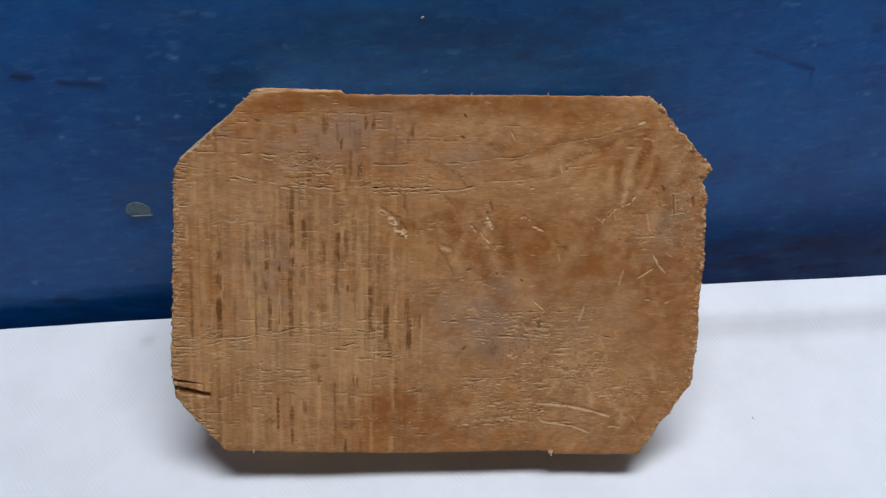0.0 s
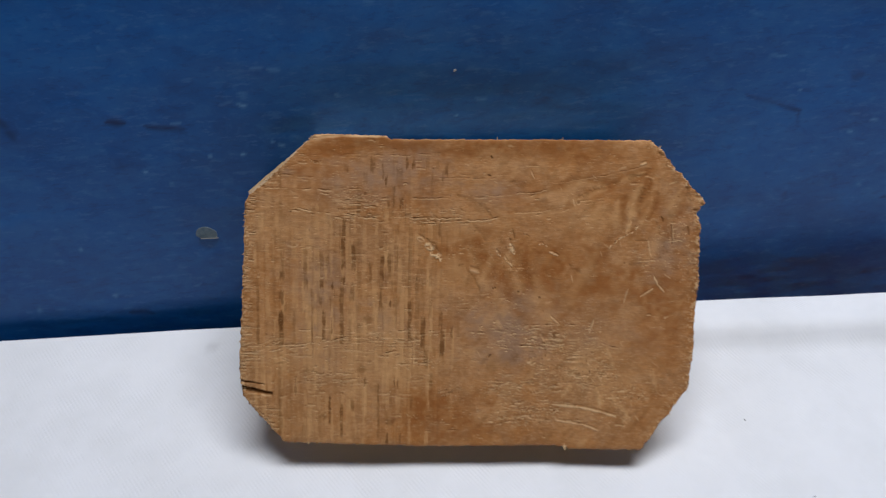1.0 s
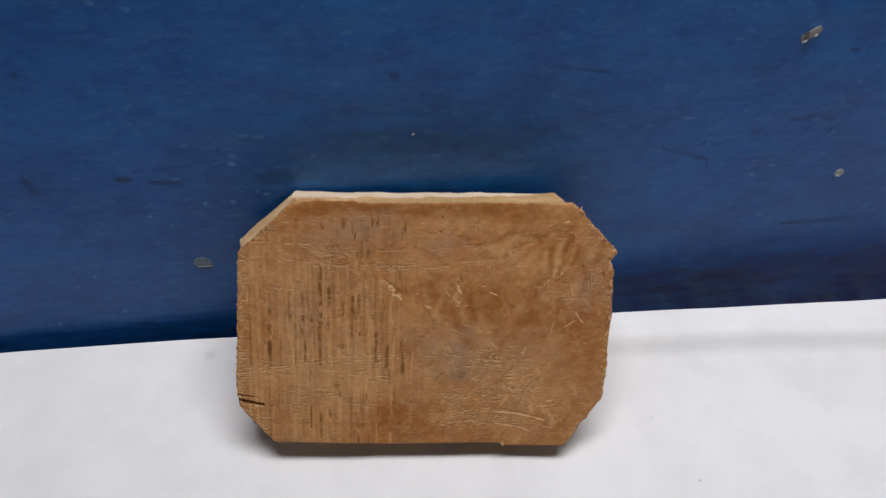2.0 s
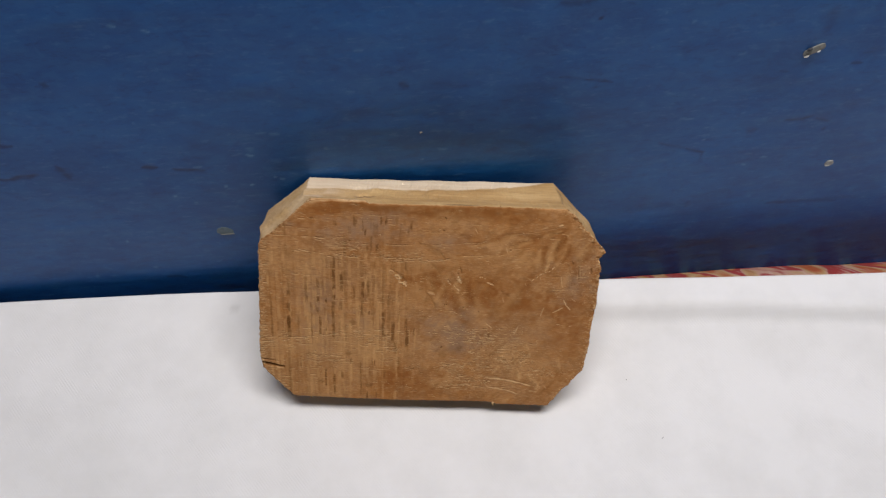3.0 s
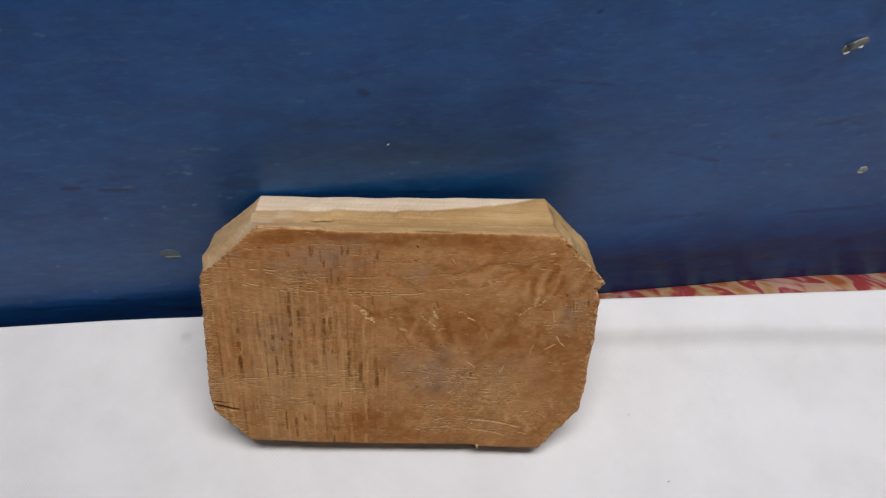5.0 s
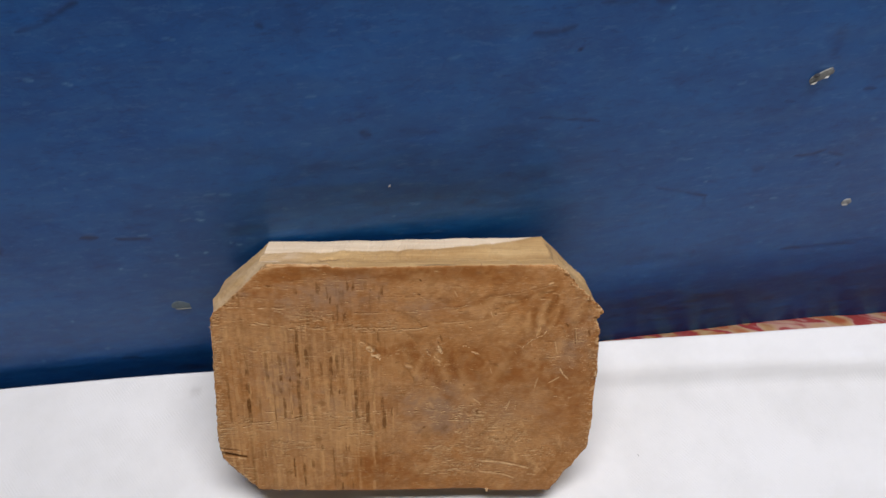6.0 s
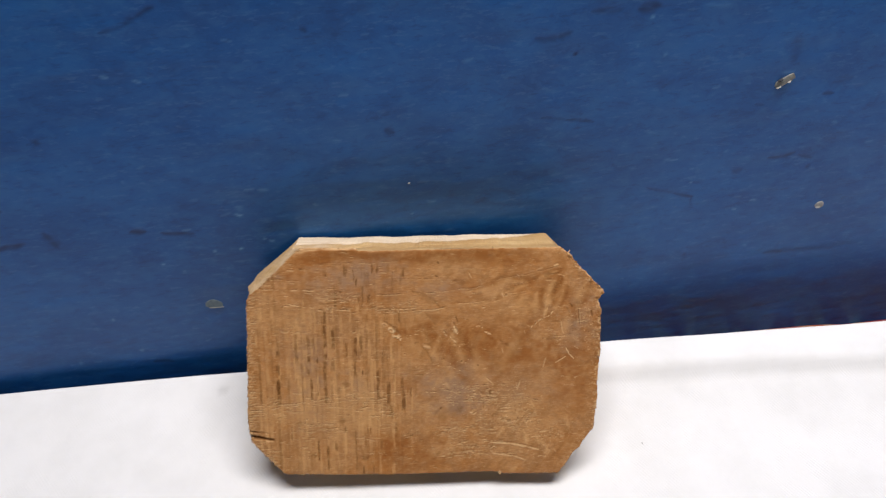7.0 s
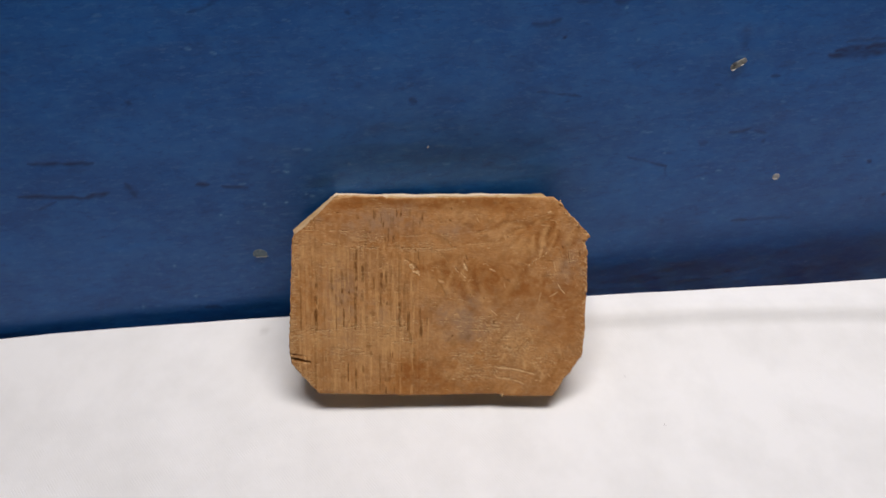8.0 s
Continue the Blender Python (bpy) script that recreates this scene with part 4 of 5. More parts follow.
    dark_spots = [(-15.3, -4.8, -15.2, -6.3, 0.26, 0.9), (13.7, 0.0, 14.0, -0.4, 0.2, 0.9), (13.1, -0.4, 13.6, -0.7, 0.2, 0.8), (20.2, -1.2, 20.7, -1.5, 0.2, 0.9), (26.0, -2.7, 26.7, -3.0, 0.2, 0.8), (12.6, -20.4, 13.4, -19.5, 0.2, 0.9), (61.8, 18.5, 62.4, 12.7, 0.2, 0.35), (69.9, -0.1, 70.3, -1.2, 0.26, 0.8), (71.0, -21.9, 72.0, -22.0, 0.26, 0.9), (57.1, 38.1, 58.8, 37.1, 0.33, 0.8), (69.6, 24.5, 70.6, 23.8, 0.26, 0.9), (67.8, 22.7, 69.7, 22.1, 0.46, 0.8), (66.4, 18.0, 67.0, 15.8, 0.26, 0.7), (11.6, 36.2, 12.0, 35.4, 0.2, 0.9), (11.0, 31.2, 11.8, 30.7, 0.26, 0.9), (59.0, 20.5, 59.6, 19.2, 0.26, 0.7)]
    for k, (x0, y0, x1, y1, w, a) in enumerate(scars):
        f.dab(f.pale, a, x0, y0, x1, y1, 1.15 * w, 0.16, crumb, 0.30, k)
        f.dab(f.dark, 0.55 * a, x0 + 0.1, y0 + 1.7 * w, x1 + 0.1, y1 + 1.7 * w, 0.6 * w, -0.16, firm, 0.25, k + 40)
    for k, (x0, y0, x1, y1, w, a) in enumerate(scratches):
        f.dab(f.pale, 0.9 * a, x0, y0, x1, y1, 1.2 * w, 0.10, np.clip(firm + 0.3, 0, 1), 0.08, k)
        f.dab(f.kerf, 0.5 * a, x0, y0 + 2.4 * w, x1, y1 + 2.4 * w, w, -0.08)
    for k, (x0, y0, x1, y1, w, a) in enumerate(smears):
        f.dab(f.tan, 1.25 * a, x0, y0, x1, y1, 1.5 * w, 0.06, np.clip(firm + 0.35, 0, 1), 0.6, k)
        f.dab(f.pale, 0.45 * a, x0, y0, x1, y1, 0.8 * w, 0.02, crumb, 0.5, k + 20)
    for k, (x0, y0, x1, y1, w, a) in enumerate(creases):
        f.dab(f.kerf, 0.60 * a, x0, y0, x1, y1, 1.9 * w, -0.10, firm, 0.8, k, 2.5)
    for k, (x0, y0, x1, y1, w, a) in enumerate(dark_spots):
        f.dab(f.dark, 0.8 * a, x0, y0, x1, y1, 1.3 * w, -0.18, None, 0.12, k)
    for k in range(70):
        u, v = draw.uniform(4, 67), draw.uniform(-43, 34)
        a, n = draw.uniform(-1.3, 0.5), draw.uniform(0.5, 2.6)
        f.dab(f.pale, draw.uniform(0.2, 0.6), u, v, u + n * math.cos(a), v + n * math.sin(a), draw.uniform(0.09, 0.22), draw.uniform(-0.04, 0.06), firm)
    for k in range(60):
        u, v = draw.uniform(-52, 67), draw.uniform(-44, 38)
        f.dab(f.dark, draw.uniform(0.25, 0.7), u, v, u + draw.normal(0, 0.25), v + draw.normal(0, 0.2), draw.uniform(0.10, 0.22), -0.10)
    # crumbled places
    crumbs = smooth(wave2(x, y, 0.6, 0.34, 126) + 0.6 * wave2(x, y, 0.3, 0.26, 127), 0.70, 1.0)
    for cx, cy, rx, ry, a in ((-23, 24, 7, 3.2, 0.9), (58, 14, 8, 11, 0.55), (15, 6, 9, 9, 0.45), (39, -23, 12, 8, 0.7), (28, -19, 5, 7, 0.9), (27, -37, 7, 4, 0.8), (2, -31, 5, 3, 0.7), (53, -31, 5, 5, 0.6), (-15, 20, 7, 6, 0.4)):
        near = a * np.exp(-(((x - cx) / rx) ** 2) - ((y - cy) / ry) ** 2)
        f.pale = np.maximum(f.pale, 0.5 * crumbs * near)
        f.h += near * (0.10 * crumbs + 0.06 * wave2(x, y, 1.4, 0.8, 238))
        f.dark = np.maximum(f.dark, 0.7 * near * smooth(wave2(x, y, 0.9, 0.4, 239), 0.60, 0.85))
    corner = np.exp(-(((x - 96 + 1.0 * y) / 2.6) ** 2)) * smooth(y, 22, 26) + np.exp(-(((x - 66) / 3.0) ** 2) - ((y - 12) / 9) ** 2)
    f.pale = np.maximum(f.pale, 0.8 * crumbs * corner)
    f.dark = np.maximum(f.dark, 0.6 * corner * smooth(wave2(x, y, 0.9, 1.2, 236), 0.55, 0.8))
    f.h += corner * (0.12 * crumbs + 0.16 * wave2(x, y, 1.6, 1.8, 237))
    # broad hollows where the knife swept round the corner
    for x0, y0, x1, y1, w, a in ((54, 30, 52, 21, 1.1, 0.85), (49.5, 31.5, 55, 34, 0.9, 0.8), (49, 26, 47.5, 18, 0.9, 0.6), (57, 27, 55, 19, 0.9, 0.5), (45, 28.5, 36, 25.5, 1.0, 0.65), (24, 26.5, 45, 31, 0.9, 0.5), (66, 29, 64, 21, 1.1, 0.6), (60, 20, 58, 9, 1.2, 0.5), (18, 20, 38, 24, 0.9, 0.35), (4, 11, 9, 5, 2.2, 0.6), (9, 12, 13, 2, 1.4, 0.5), (20, 11, 22, 1, 1.3, 0.6), (16, 2, 19, -6, 1.6, 0.5), (44, 12, 36, -2, 1.6, 0.4), (27, 4, 33, -8, 1.6, 0.45)):
        # the hollows' shading is put into the colour: darker upper side, lighter lower side
        f.dab(f.ruddy, a, x0, y0, x1, y1, 1.9 * w, -0.07, None, 1.5, int(x0), 6.0)
        f.dab(f.kerf, 0.35 * a, x0 + 0.5 * w, y0 + 0.4 * w, x1 + 0.5 * w, y1 + 0.4 * w, 1.1 * w, -0.03, firm, 1.5, int(x0), 6.0)
        f.dab(f.tan, 0.8 * a, x0 - 1.9 * w, y0 - 1.3 * w, x1 - 1.9 * w, y1 - 1.3 * w, 1.2 * w, 0.02, None, 1.5, int(x0), 6.0)

    # stains and weathering
    greys = [(0.55, -35, -4, 7.9, 14.5), (0.5, -19, 29, 14.5, 5.9), (0.4, -17, -11, 5.9, 5.3), (0.6, 18, -12, 11.9, 8.6), (0.4, 13, 26, 7.9, 2.6), (0.45, 62, 12, 5.9, 10.6), (0.3, 50, -14, 11.9, 5.3), (0.4, -9, 34, 7.9, 4.0), (0.4, 21, -20, 6.6, 3.3), (0.3, -34, -24, 7.9, 6.6)]
    ruddies = [(0.55, 31, 8, 17.2, 11.9), (0.85, -2, -36, 9.2, 5.9), (0.6, 5, 9, 7.9, 6.6), (0.5, 15, 38, 43.6, 2.9), (0.55, 50, 1, 15.8, 6.6), (0.4, 53, 27, 9.2, 7.9), (0.35, 22, 28, 7.9, 4.0), (0.45, 62, -11, 7.9, 15.8), (0.6, 68, 18, 1.8, 3.3), (0.2, -39, -35, 11.9, 6.6), (0.17, -52, 2, 6.6, 13.2), (0.4, -30, 38, 7.9, 2.6), (0.45, 63, -34, 7.9, 6.6), (0.35, 8, -42, 15.8, 3.3), (0.3, 0, -12, 9.2, 6.6), (0.45, -40, 32, 11.9, 5.3), (0.3, -22, 25, 19.8, 5.3), (0.25, -15, 19, 15.8, 4.0)]
    tans = [(0.35, -23, -18, 14.5, 7.9), (0.35, 1, 17, 11.9, 4.0), (0.25, -40, 16, 14.5, 5.3), (0.3, 45, -23, 14.5, 9.2), (0.25, -4, 0, 7.9, 5.3), (0.3, -12, -24, 10.6, 5.3), (0.25, -26, -32, 9.2, 7.9), (0.2, 18, 35, 13.2, 3.3), (0.25, 36, 20, 11.9, 5.3), (0.35, -45, -24, 11.9, 7.9), (0.25, -35, -10, 11.9, 7.9), (0.25, -42, -40, 9.2, 5.3)]
    for a, cx, cy, rx, ry in greys:
        f.blot(f.grey, 1.15 * a, cx, cy, rx, ry, 170 + int(cx))
    for a, cx, cy, rx, ry in ruddies:
        f.blot(f.ruddy, 1.15 * a, cx, cy, rx, ry, 290 + int(cx))
    for a, cx, cy, rx, ry in tans:
        f.blot(f.tan, a, cx, cy, rx, ry, 430 + int(cx))
    soaked = smooth(y, 34.5 + 1.5 * wave1(x, 9, 86), 38.5) * smooth(x, -40, -28) * smooth(x, 52, 40) * np.clip(0.75 + 0.4 * wave2(x, y, 6, 1.2, 87), 0, 1)
    f.ruddy = np.clip(f.ruddy + 0.55 * soaked, 0, 1)
    f.kerf = np.maximum(f.kerf, 0.30 * soaked)
    mott = wave2(x, y, 3.4, 2.6, 80) + 0.8 * wave2(x, y, 1.3, 1.1, 81)
    aslant = wave2(0.8 * x - 0.6 * y, 0.6 * x + 0.8 * y, 2.2, 6.0, 83) + 0.7 * wave2(0.8 * x - 0.6 * y, 0.6 * x + 0.8 * y, 1.0, 2.6, 84)
    swept = smooth(x, -6, 12) * np.clip(0.6 + 0.6 * wave2(x, y, 14, 12, 85), 0, 1)
    f.kerf = np.maximum(f.kerf, 0.34 * swept * np.clip(aslant - 0.25, 0, 1))
    f.tan = np.clip(f.tan + 0.45 * swept * np.clip(-aslant - 0.3, 0, 1), 0, 1)
    f.ruddy = np.clip(f.ruddy * (0.80 + 0.50 * mott) + 0.14 * np.clip(mott, 0, 2), 0, 0.9)
    f.grey = np.clip(f.grey * (0.85 - 0.45 * mott) + 0.10 * np.clip(-mott - 0.3, 0, 1), 0, 0.8)
    f.tan = np.clip(f.tan, 0, 0.9) * np.clip(0.9 + 0.3 * wave2(x, y, 1.5, 3.0, 82), 0, 1)
    for cx, cy, w in ((-38.5, -25.4, 1.5), (-23.2, -24.6, 1.8), (-21.5, -10.2, 1.6), (-34, -39, 1.3), (-15, -40, 1.4), (20, -20, 1.8)):
        f.dab(f.kerf, 0.42, cx - 0.7, cy, cx + 0.7, cy + 0.1, w, 0.0, None, 0.5, int(cx))
    f.kerf = np.clip(f.kerf, 0, 0.95)


def build_block():
    nu, nv = 1040, 730
    q, s = np.meshgrid(np.linspace(0, 1, nu), np.linspace(0, 1, nv))
    q, s = q.ravel(), s.ravel()
    v = -47 + 88 * s
    teeth_l = 0.45 * np.maximum(wave1(v, 0.50, 41), -0.2) * np.clip(0.6 + 0.8 * wave1(v, 3.0, 39), 0.1, 1.3) + 0.20 * wave1(v, 2.4, 42)
    teeth_r = 0.42 * np.abs(wave1(v, 0.38, 43) + 0.5 * wave1(v, 1.7, 37)) * np.clip(0.7 + wave1(v, 4.0, 38), 0.1, 1.3) + 0.22 * wave1(v, 3.0, 44) + 0.12 * wave1(v, 1.1, 40)
    teeth_l = teeth_l + 0.55 * smooth(v, 22, 25) * np.abs(wave1(v, 0.42, 47))
    teeth_r = teeth_r + smooth(v, 20, 24) * (0.55 * wave1(v, 1.3, 48) + 0.35 * wave1(v, 0.5, 49))
    l, r = left_edge(v) - teeth_l, right_edge(v) + teeth_r
    u = l + q * (r - l)
    v = v + top_shift(u) * s ** 12 + bottom_shift(u) * (1 - s) ** 12
    v = v + 0.12 * wave1(u, 0.7, 45) * s ** 40 + 0.16 * wave1(u, 0.9, 46) * (1 - s) ** 40
    shape = (nv, nu)
    f = Face(u.reshape(shape), v.reshape(shape))
    mark_face(f)
    x, y, h, dark, pale, grey, ruddy, kerf, tan = (m.ravel() for m in (f.x, f.y, f.h, f.dark, f.pale, f.grey, f.ruddy, f.kerf, f.tan))
    # the two splits that run in from the edge
    for x0, y0, x1, y1, w, w1, d in ((-59, -28.6, -50.5, -29.6, 0.50, 0.08, 0.6), (-59, -30.6, -48.4, -32.5, 0.95, 0.50, 0.9)):
        t = np.clip((x - x0) / (x1 - x0), 0, 1.2)
        yy = y0 + t * (y1 - y0) + 0.08 * wave1(x, 1.2, 58)
        wid = w + (w1 - w) * np.clip(t, 0, 1)
        cut = np.exp(-(((y - yy) / wid) ** 6)) * smooth(t, 1.0, 0.97)
        h -= d * cut * (1 - 0.45 * t)
        kerf = np.maximum(kerf, 0.95 * cut)
        dark = np.maximum(dark * (1 - 0.8 * cut), 0.30 * cut * smooth(y - yy, -0.3 * w, 0.6 * w))
        pale = pale * (1 - cut)
        pale = np.maximum(pale, 0.7 * np.exp(-(((y - yy + wid + 0.25) / 0.2) ** 2)) * (t < 0.95) * np.clip(0.5 + wave1(x, 1.5, 57), 0, 1))
    # a chipped strip along the top edge
    strip = smooth(x, -14.0, -17.0) * smooth(y, 40.35 - 0.02 * (x + 26) ** 2 * (x < -26) + 0.2 * wave1(x, 1.5, 123), 40.75) * np.clip(0.7 + 0.6 * wave2(x, y, 1.6, 0.4, 124), 0.2, 1)
    h -= 0.25 * strip
    pale = np.maximum(pale, 0.65 * strip)
    # worn rim
    rim = np.minimum(np.minimum(q, 1 - q) * 125, np.minimum(s, 1 - s) * 88)
    h -= 0.35 * np.exp(-rim / 0.35)
    pale = np.maximum(pale, 0.45 * np.exp(-rim / 0.20) * (0.5 + 0.5 * wave2(x, y, 2, 2, 83)))
    rim = np.minimum(q, 1 - q) * 125
    flake = smooth(wave2(x, y, 0.9, 0.40, 84) + 0.6 * wave2(x, y, 0.35, 0.30, 85), 0.15, 0.5) * np.exp(-rim / 1.4) * (y > -44)
    flake = flake * np.where((x < 0) & (y > 22), 0.35, 0.85)
    dark = np.maximum(dark, 0.9 * smooth(wave2(x, y, 1.0, 0.45, 88), 0.35, 0.6) * np.exp(-rim / 1.0) * (y > -44))
    pale = np.maximum(pale, flake)
    h += 0.15 * flake

    front = np.stack([x, y, h], -1)
    n0 = len(front)
    faces = grid_faces(nu, nv)
    # the rim, walked round once, and the sides from it to the back
    ring = np.concatenate([np.arange(nu), np.arange(2 * nu - 1, n0, nu), np.arange(n0 - 2, n0 - nu - 1, -1), np.arange(n0 - 2 * nu, 0, -nu)])
    m = len(ring)
    rx, ry, rh = front[ring].T
    kind = np.concatenate([np.full(nu, 0), np.full(nv - 1, 1), np.full(nu - 1, 2), np.full(nv - 2, 3)])
    wide = np.ones(31) / 31
    bx, by = (np.convolve(np.r_[c[-15:], c, c[:15]], wide, "valid") for c in (rx, ry))
    ex, ey = bx.copy(), by.copy()
    bx = bx - 1.2 * smooth(ry, 5, 23) * (rx < -30)
    under = np.clip((-30 - ry) / 17, 0, 1)
    by = by + under * np.interp(rx, [-45, 58], [6.6, 11.0])
    # the back's own outline: a straight top between two clipped corners
    top = (kind == 2)
    t = np.clip((rx + 36.1) / 91, 0, 1)
    bx = np.where(top, -40 + 94 * t, bx)
    by = np.where(top, 38.75 + 0.7 * t + 0.25 * wave1(rx, 9, 105), by)
    by = by - 1.5 * smooth(ry, -4, 24.5) * (kind == 1)
    t = np.clip((ry - 23.5) / 17.5, 0, 1)
    clip_l, clip_r = (kind == 3) & (ry > 23.5), (kind == 1) & (ry > 24.5)
    bx = np.where(clip_l, -56.4 + 16.4 * t, np.where(clip_r, 70.4 - 16.4 * t, bx))
    by = np.where(clip_l, 24.4 + 14.35 * t, np.where(clip_r, 23.0 + 16.45 * t, by))
    levels = 44
    rows, pale2, dark2 = [], [], []
    cx, cy = 6.0, -3.0
    for k in range(levels):
        f = k / (levels - 1)
        w = -DEEP * f * (1 + 0.19 * np.clip((rx + 40) / 94, 0, 1.12))
        e, e0 = smooth(np.array([f]), 0.0, 0.35)[0], np.where(top, 0.0, smooth(np.array([f]), 0.0, 0.07)[0])
        ax, ay = rx + (ex - rx) * e0, ry + (ey - ry) * e0
        px, py = ax + (bx - ax) * e, ay + (by - ay) * e
        out = np.hypot(px - cx, py - cy)
        bulge = 0.30 * wave2(np.arange(m), np.full(m, f * DEEP), 40, 5, 101) + 0.12 * wave2(np.arange(m), np.full(m, f * DEEP), 6, 1.2, 102)
        ragged = np.exp(-(((ry - 31) / 9) ** 2)) * (rx > 50)
        bulge = bulge + ragged * math.exp(-5 * f) * (0.40 * wave2(np.arange(m), np.full(m, f * DEEP), 14, 3.5, 107) + 0.25 * wave2(np.arange(m), np.full(m, f * DEEP), 5, 1.5, 108))
        bulge = bulge * min(1, 4 * f) * (1 - 0.8 * (f > 0.97))
        shrink = -0.5 * max(0, (f - 0.94) / 0.06) ** 2
        px, py = px + (px - cx) / out * (bulge + shrink), py + (py - cy) / out * (bulge + shrink)
        crease = 14.5 + 1.0 + np.where(px > 0, 7 * (px / 45) ** 2, -1.0 * (px / 35) ** 2) + 0.22 * wave1(px, 6, 103)
        fresh = smooth(DEEP * f, crease - 0.5, crease + 0.7) * top
        py = py - 0.5 * top * np.exp(-((DEEP * f - 9.4) / 0.8) ** 2 - ((px + 18.0) / 3.4) ** 4)
        py = py - 0.25 * top * np.exp(-((DEEP * f - crease) / 1.5) ** 2)
        rows.append(np.stack([px, py, np.where(k == 0, rh, w)], -1))
        p = np.maximum(0.9 * fresh, 0.22 * top * smooth(px, -15, -36) * smooth(np.full(m, f), 0.05, 0.3))
        p = np.maximum(p, 0.28 * top * np.exp(-((f * DEEP) / 1.6) ** 2) * smooth(px, -9, -22))
        p = np.maximum(p, 0.6 * top * smooth(px, -20, -36) * np.clip(0.5 + wave2(px, np.full(m, f * DEEP), 5, 2, 106), 0, 1))
        p = np.maximum(p, 0.30 * ((kind == 3) & (ry > 23.5)) * np.clip(0.6 + 0.6 * wave2(py, np.full(m, f * DEEP), 4, 3, 110), 0, 1))
        dk = 0.85 * top * np.maximum(np.exp(-((DEEP * f - 9.0 - 0.9 * wave1(px, 2.0, 111)) / 0.75) ** 2 - ((px + 18.0) / 3.4) ** 4), np.exp(-((DEEP * f - 1.2) / 0.5) ** 2 - ((px - 17) / 6) ** 4))
        dk = np.maximum(dk, 0.5 * ragged * (wave2(py, np.full(m, f * DEEP), 2.2, 2.0, 109) > 0.3) * (f < 0.35))
        dk = np.maximum(dk, 0.35 * (kind == 1) * (wave2(py, np.full(m, f * DEEP), 1.2, 4, 104) > 0.45))
        pale2.append(p)
        dark2.append(dk)
    side = np.concatenate(rows)
    k, j = np.meshgrid(np.arange(levels - 1), np.arange(m), indexing="ij")
    a, b = n0 + k * m + j, n0 + k * m + (j + 1) % m
    sides = np.stack([b, a, a + m, b + m], -1).reshape(-1, 4)
    hub = n0 + len(side)
    last = n0 + (levels - 1) * m
    cap = [(last + (i + 1) % m, last + i, hub) for i in range(m)]
    verts = np.concatenate([front, side, [[cx, cy, -1.13 * DEEP]]]) / 1000
    index = np.r_[np.zeros(len(faces)), np.ones(len(sides) + len(cap))]
    z = np.zeros(len(side) + 1)
    me = mesh_of("body", verts, [faces, sides, np.array(cap)], [SAWN, SPLIT], index, {"dark": np.r_[dark, np.concatenate(dark2), 0], "pale": np.r_[pale, np.concatenate(pale2), 0], "grey": np.r_[grey, z], "ruddy": np.r_[ruddy, z], "kerf": np.r_[kerf, z], "tan": np.r_[tan, z]})
    ob = new("wooden_block")
    ob.empty_display_size = 0.02
    new("body", me).parent = ob
    ob.matrix_world = Matrix.Translation(BLOCK_AT) @ Matrix((BLOCK_U, BLOCK_V, BLOCK_N)).transposed().to_4x4()
    return tagged(ob, "rough-sawn brown wooden block with clipped corners leaning on the blue wall", "wooden block")


block = build_block()


def splinter(u, v, w, du, dv, dw, thick, seed):
    """A short torn fibre standing off the block's edge, in its own millimetres."""
    bm = bmesh.new()
    r = np.random.default_rng(seed)
    a, d = Vector((u, v, w)) / 1000, Vector((du, dv, dw)) / 1000
    side = d.cross(Vector((0.3, 0.2, 1))).normalized()
    up = side.cross(d).normalized()
    rings = []
    for t, f in ((0, 1.0), (0.4, 0.9), (0.75, 0.6), (1.0, 0.15)):
        c = a + d * t + side * r.uniform(-0.15, 0.15) * thick / 1000
        rings.append([bm.verts.new(c + (side * math.cos(g) + up * math.sin(g)) * thick * f / 1000) for g in (0, 1.57, 3.14, 4.71)])
    for p, q in zip(rings, rings[1:]):
        for k in range(4):
            bm.faces.new((p[k], p[(k + 1) % 4], q[(k + 1) % 4], q[k]))
    bm.faces.new(rings[0][::-1])
    bm.faces.new(rings[-1])
    return part("splinter", bm, FIBRE, block, "pale torn wood fibre")


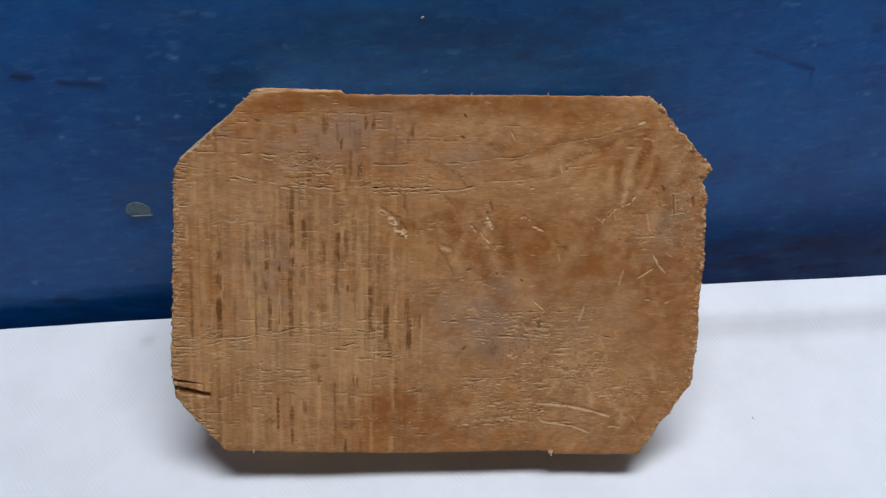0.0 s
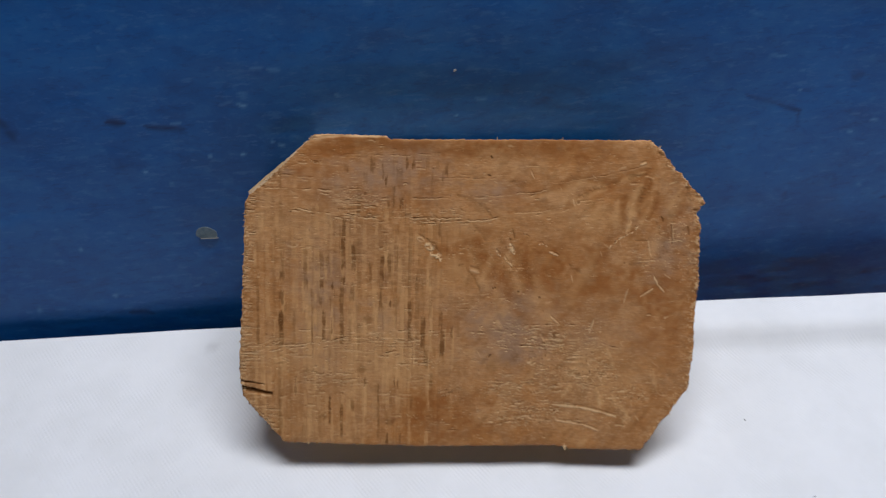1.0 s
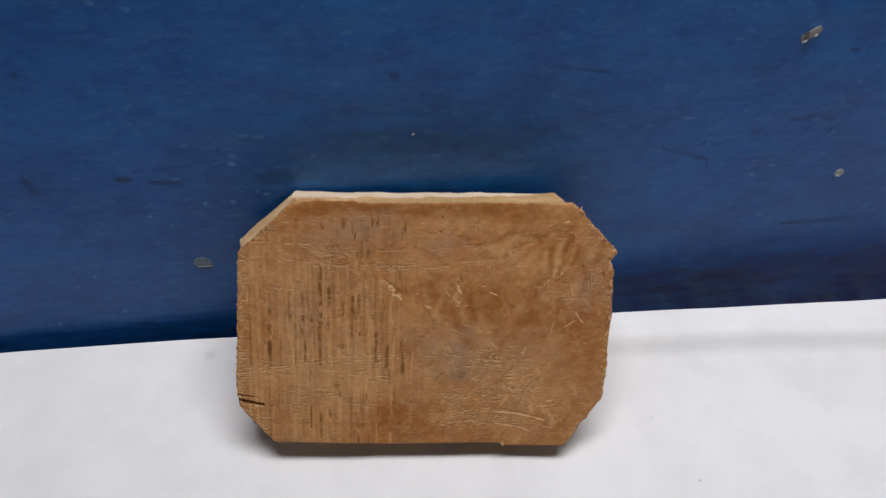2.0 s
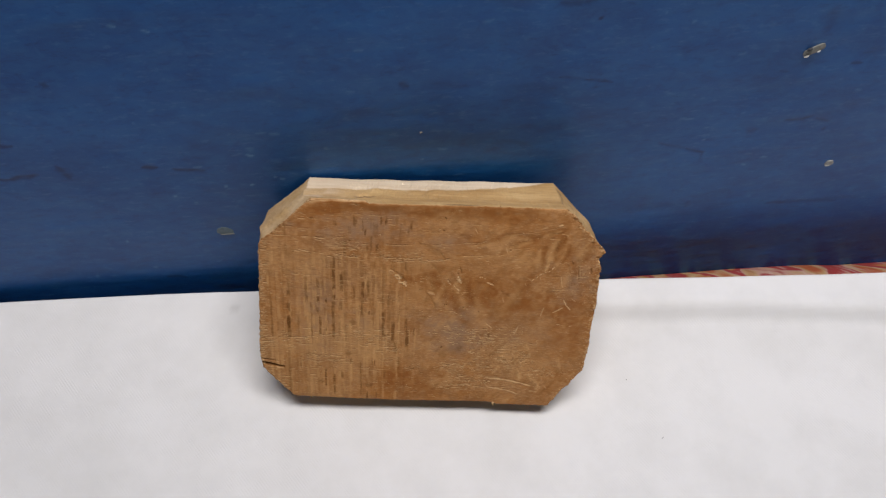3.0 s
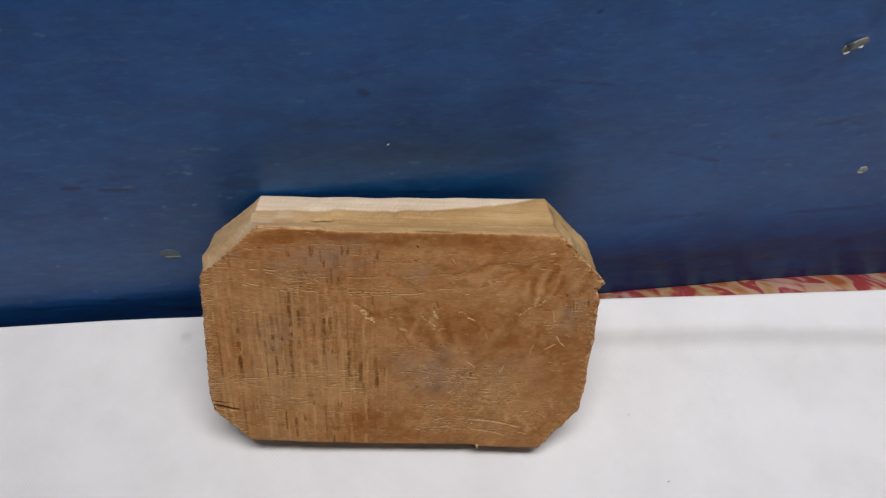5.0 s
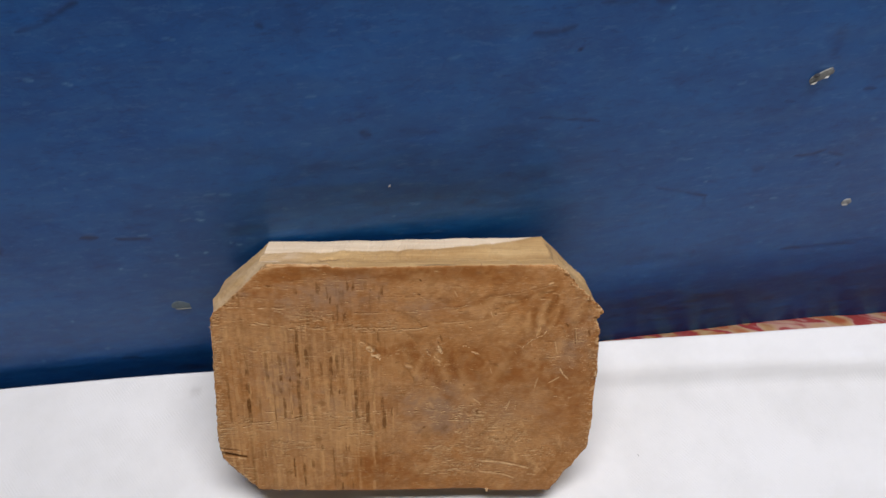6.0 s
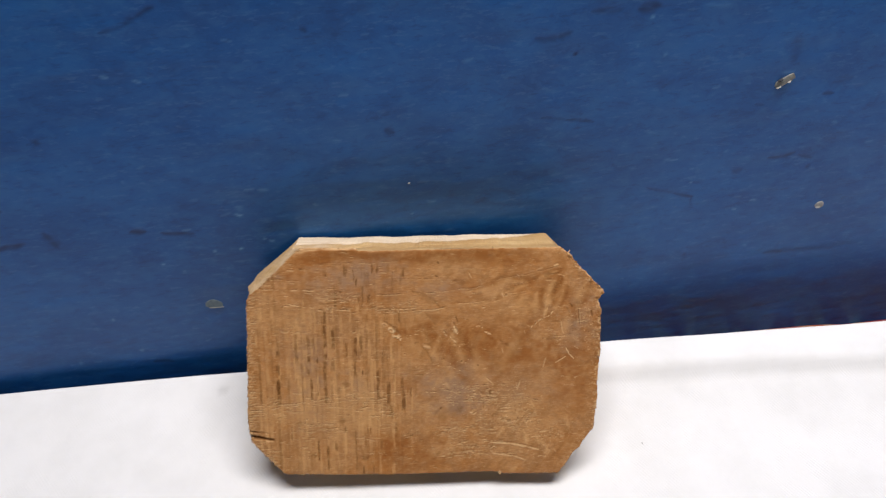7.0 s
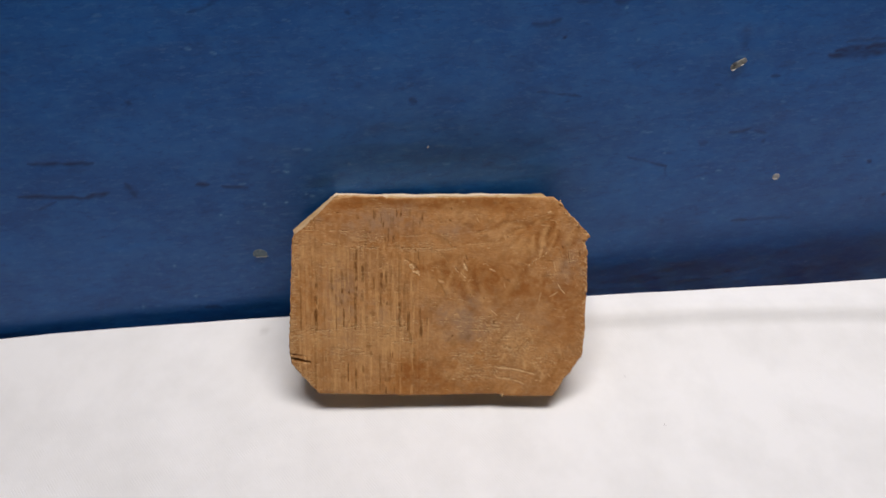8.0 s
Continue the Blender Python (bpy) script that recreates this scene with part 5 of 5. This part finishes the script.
splinter(35.2, -46.2, 0.0, 0.5, -1.3, 0.6, 0.45, 1)
splinter(36.0, -46.4, -0.2, -0.4, -0.9, 0.5, 0.3, 2)
splinter(-38.5, -46.6, 0.0, 0.2, -0.9, 0.3, 0.25, 3)
splinter(13.0, 40.2, -0.5, 0.3, 1.1, 0.2, 0.18, 4)
splinter(31.0, 40.8, -0.5, -0.2, 0.9, 0.2, 0.15, 5)
splinter(57.4, 38.9, -1.5, 0.8, 1.0, -0.6, 0.25, 6)
for k in range(18):
    v_at = rng.uniform(-26, 22)
    side_k = 1 if k % 2 else -1
    u_at = float(right_edge(v_at) if side_k > 0 else left_edge(v_at))
    splinter(u_at - side_k * 0.3, v_at, -0.2, side_k * rng.uniform(0.4, 0.8), rng.normal(0, 0.25), rng.uniform(-0.2, 0.3), rng.uniform(0.08, 0.16), 20 + k)
for k in range(22):
    t = rng.uniform(0, 1)
    splinter(-53.2 + 17.3 * t, 24.3 + 16.4 * t, -0.2, -rng.uniform(0.3, 0.8), rng.uniform(0.2, 0.6), rng.uniform(0, 0.2), rng.uniform(0.1, 0.2), 80 + k)


# ---- bits of lint on the sheet ----
def lint(x, y, n, turn, seed):
    bm = bmesh.new()
    r = np.random.default_rng(seed)
    z = float(lie(y)) + 0.0003
    prev = None
    for t in np.linspace(-0.5, 0.5, 6):
        w = 0.00011 * (1.1 - abs(t))
        px, py = x + n * t * math.cos(turn) + r.normal(0, n * 0.05), y + n * t * math.sin(turn)
        ring = [bm.verts.new((px, py + w * math.cos(g), z + w + w * math.sin(g))) for g in (0, 1.57, 3.14, 4.71)]
        if prev:
            for k in range(4):
                bm.faces.new((prev[k], prev[(k + 1) % 4], ring[(k + 1) % 4], ring[k]))
        prev = ring
    me = bpy.data.meshes.new("lint")
    bm.to_mesh(me)
    bm.free()
    me.materials.append(LINT)
    return tagged(new("lint", me), "tiny dark fibre of lint on the white sheet", "lint", "lint on the sheet")


for k, (lx, ly, ln, la) in enumerate([(0.045, 0.089, 0.0012, 1.2), (0.1088, 0.0935, 0.0012, 0.4), (0.012, 0.091, 0.0008, 0.2), (0.098, 0.118, 0.0008, 2.0), (0.046, 0.084, 0.0010, 1.4)]):
    lint(lx, ly, ln, la, k)
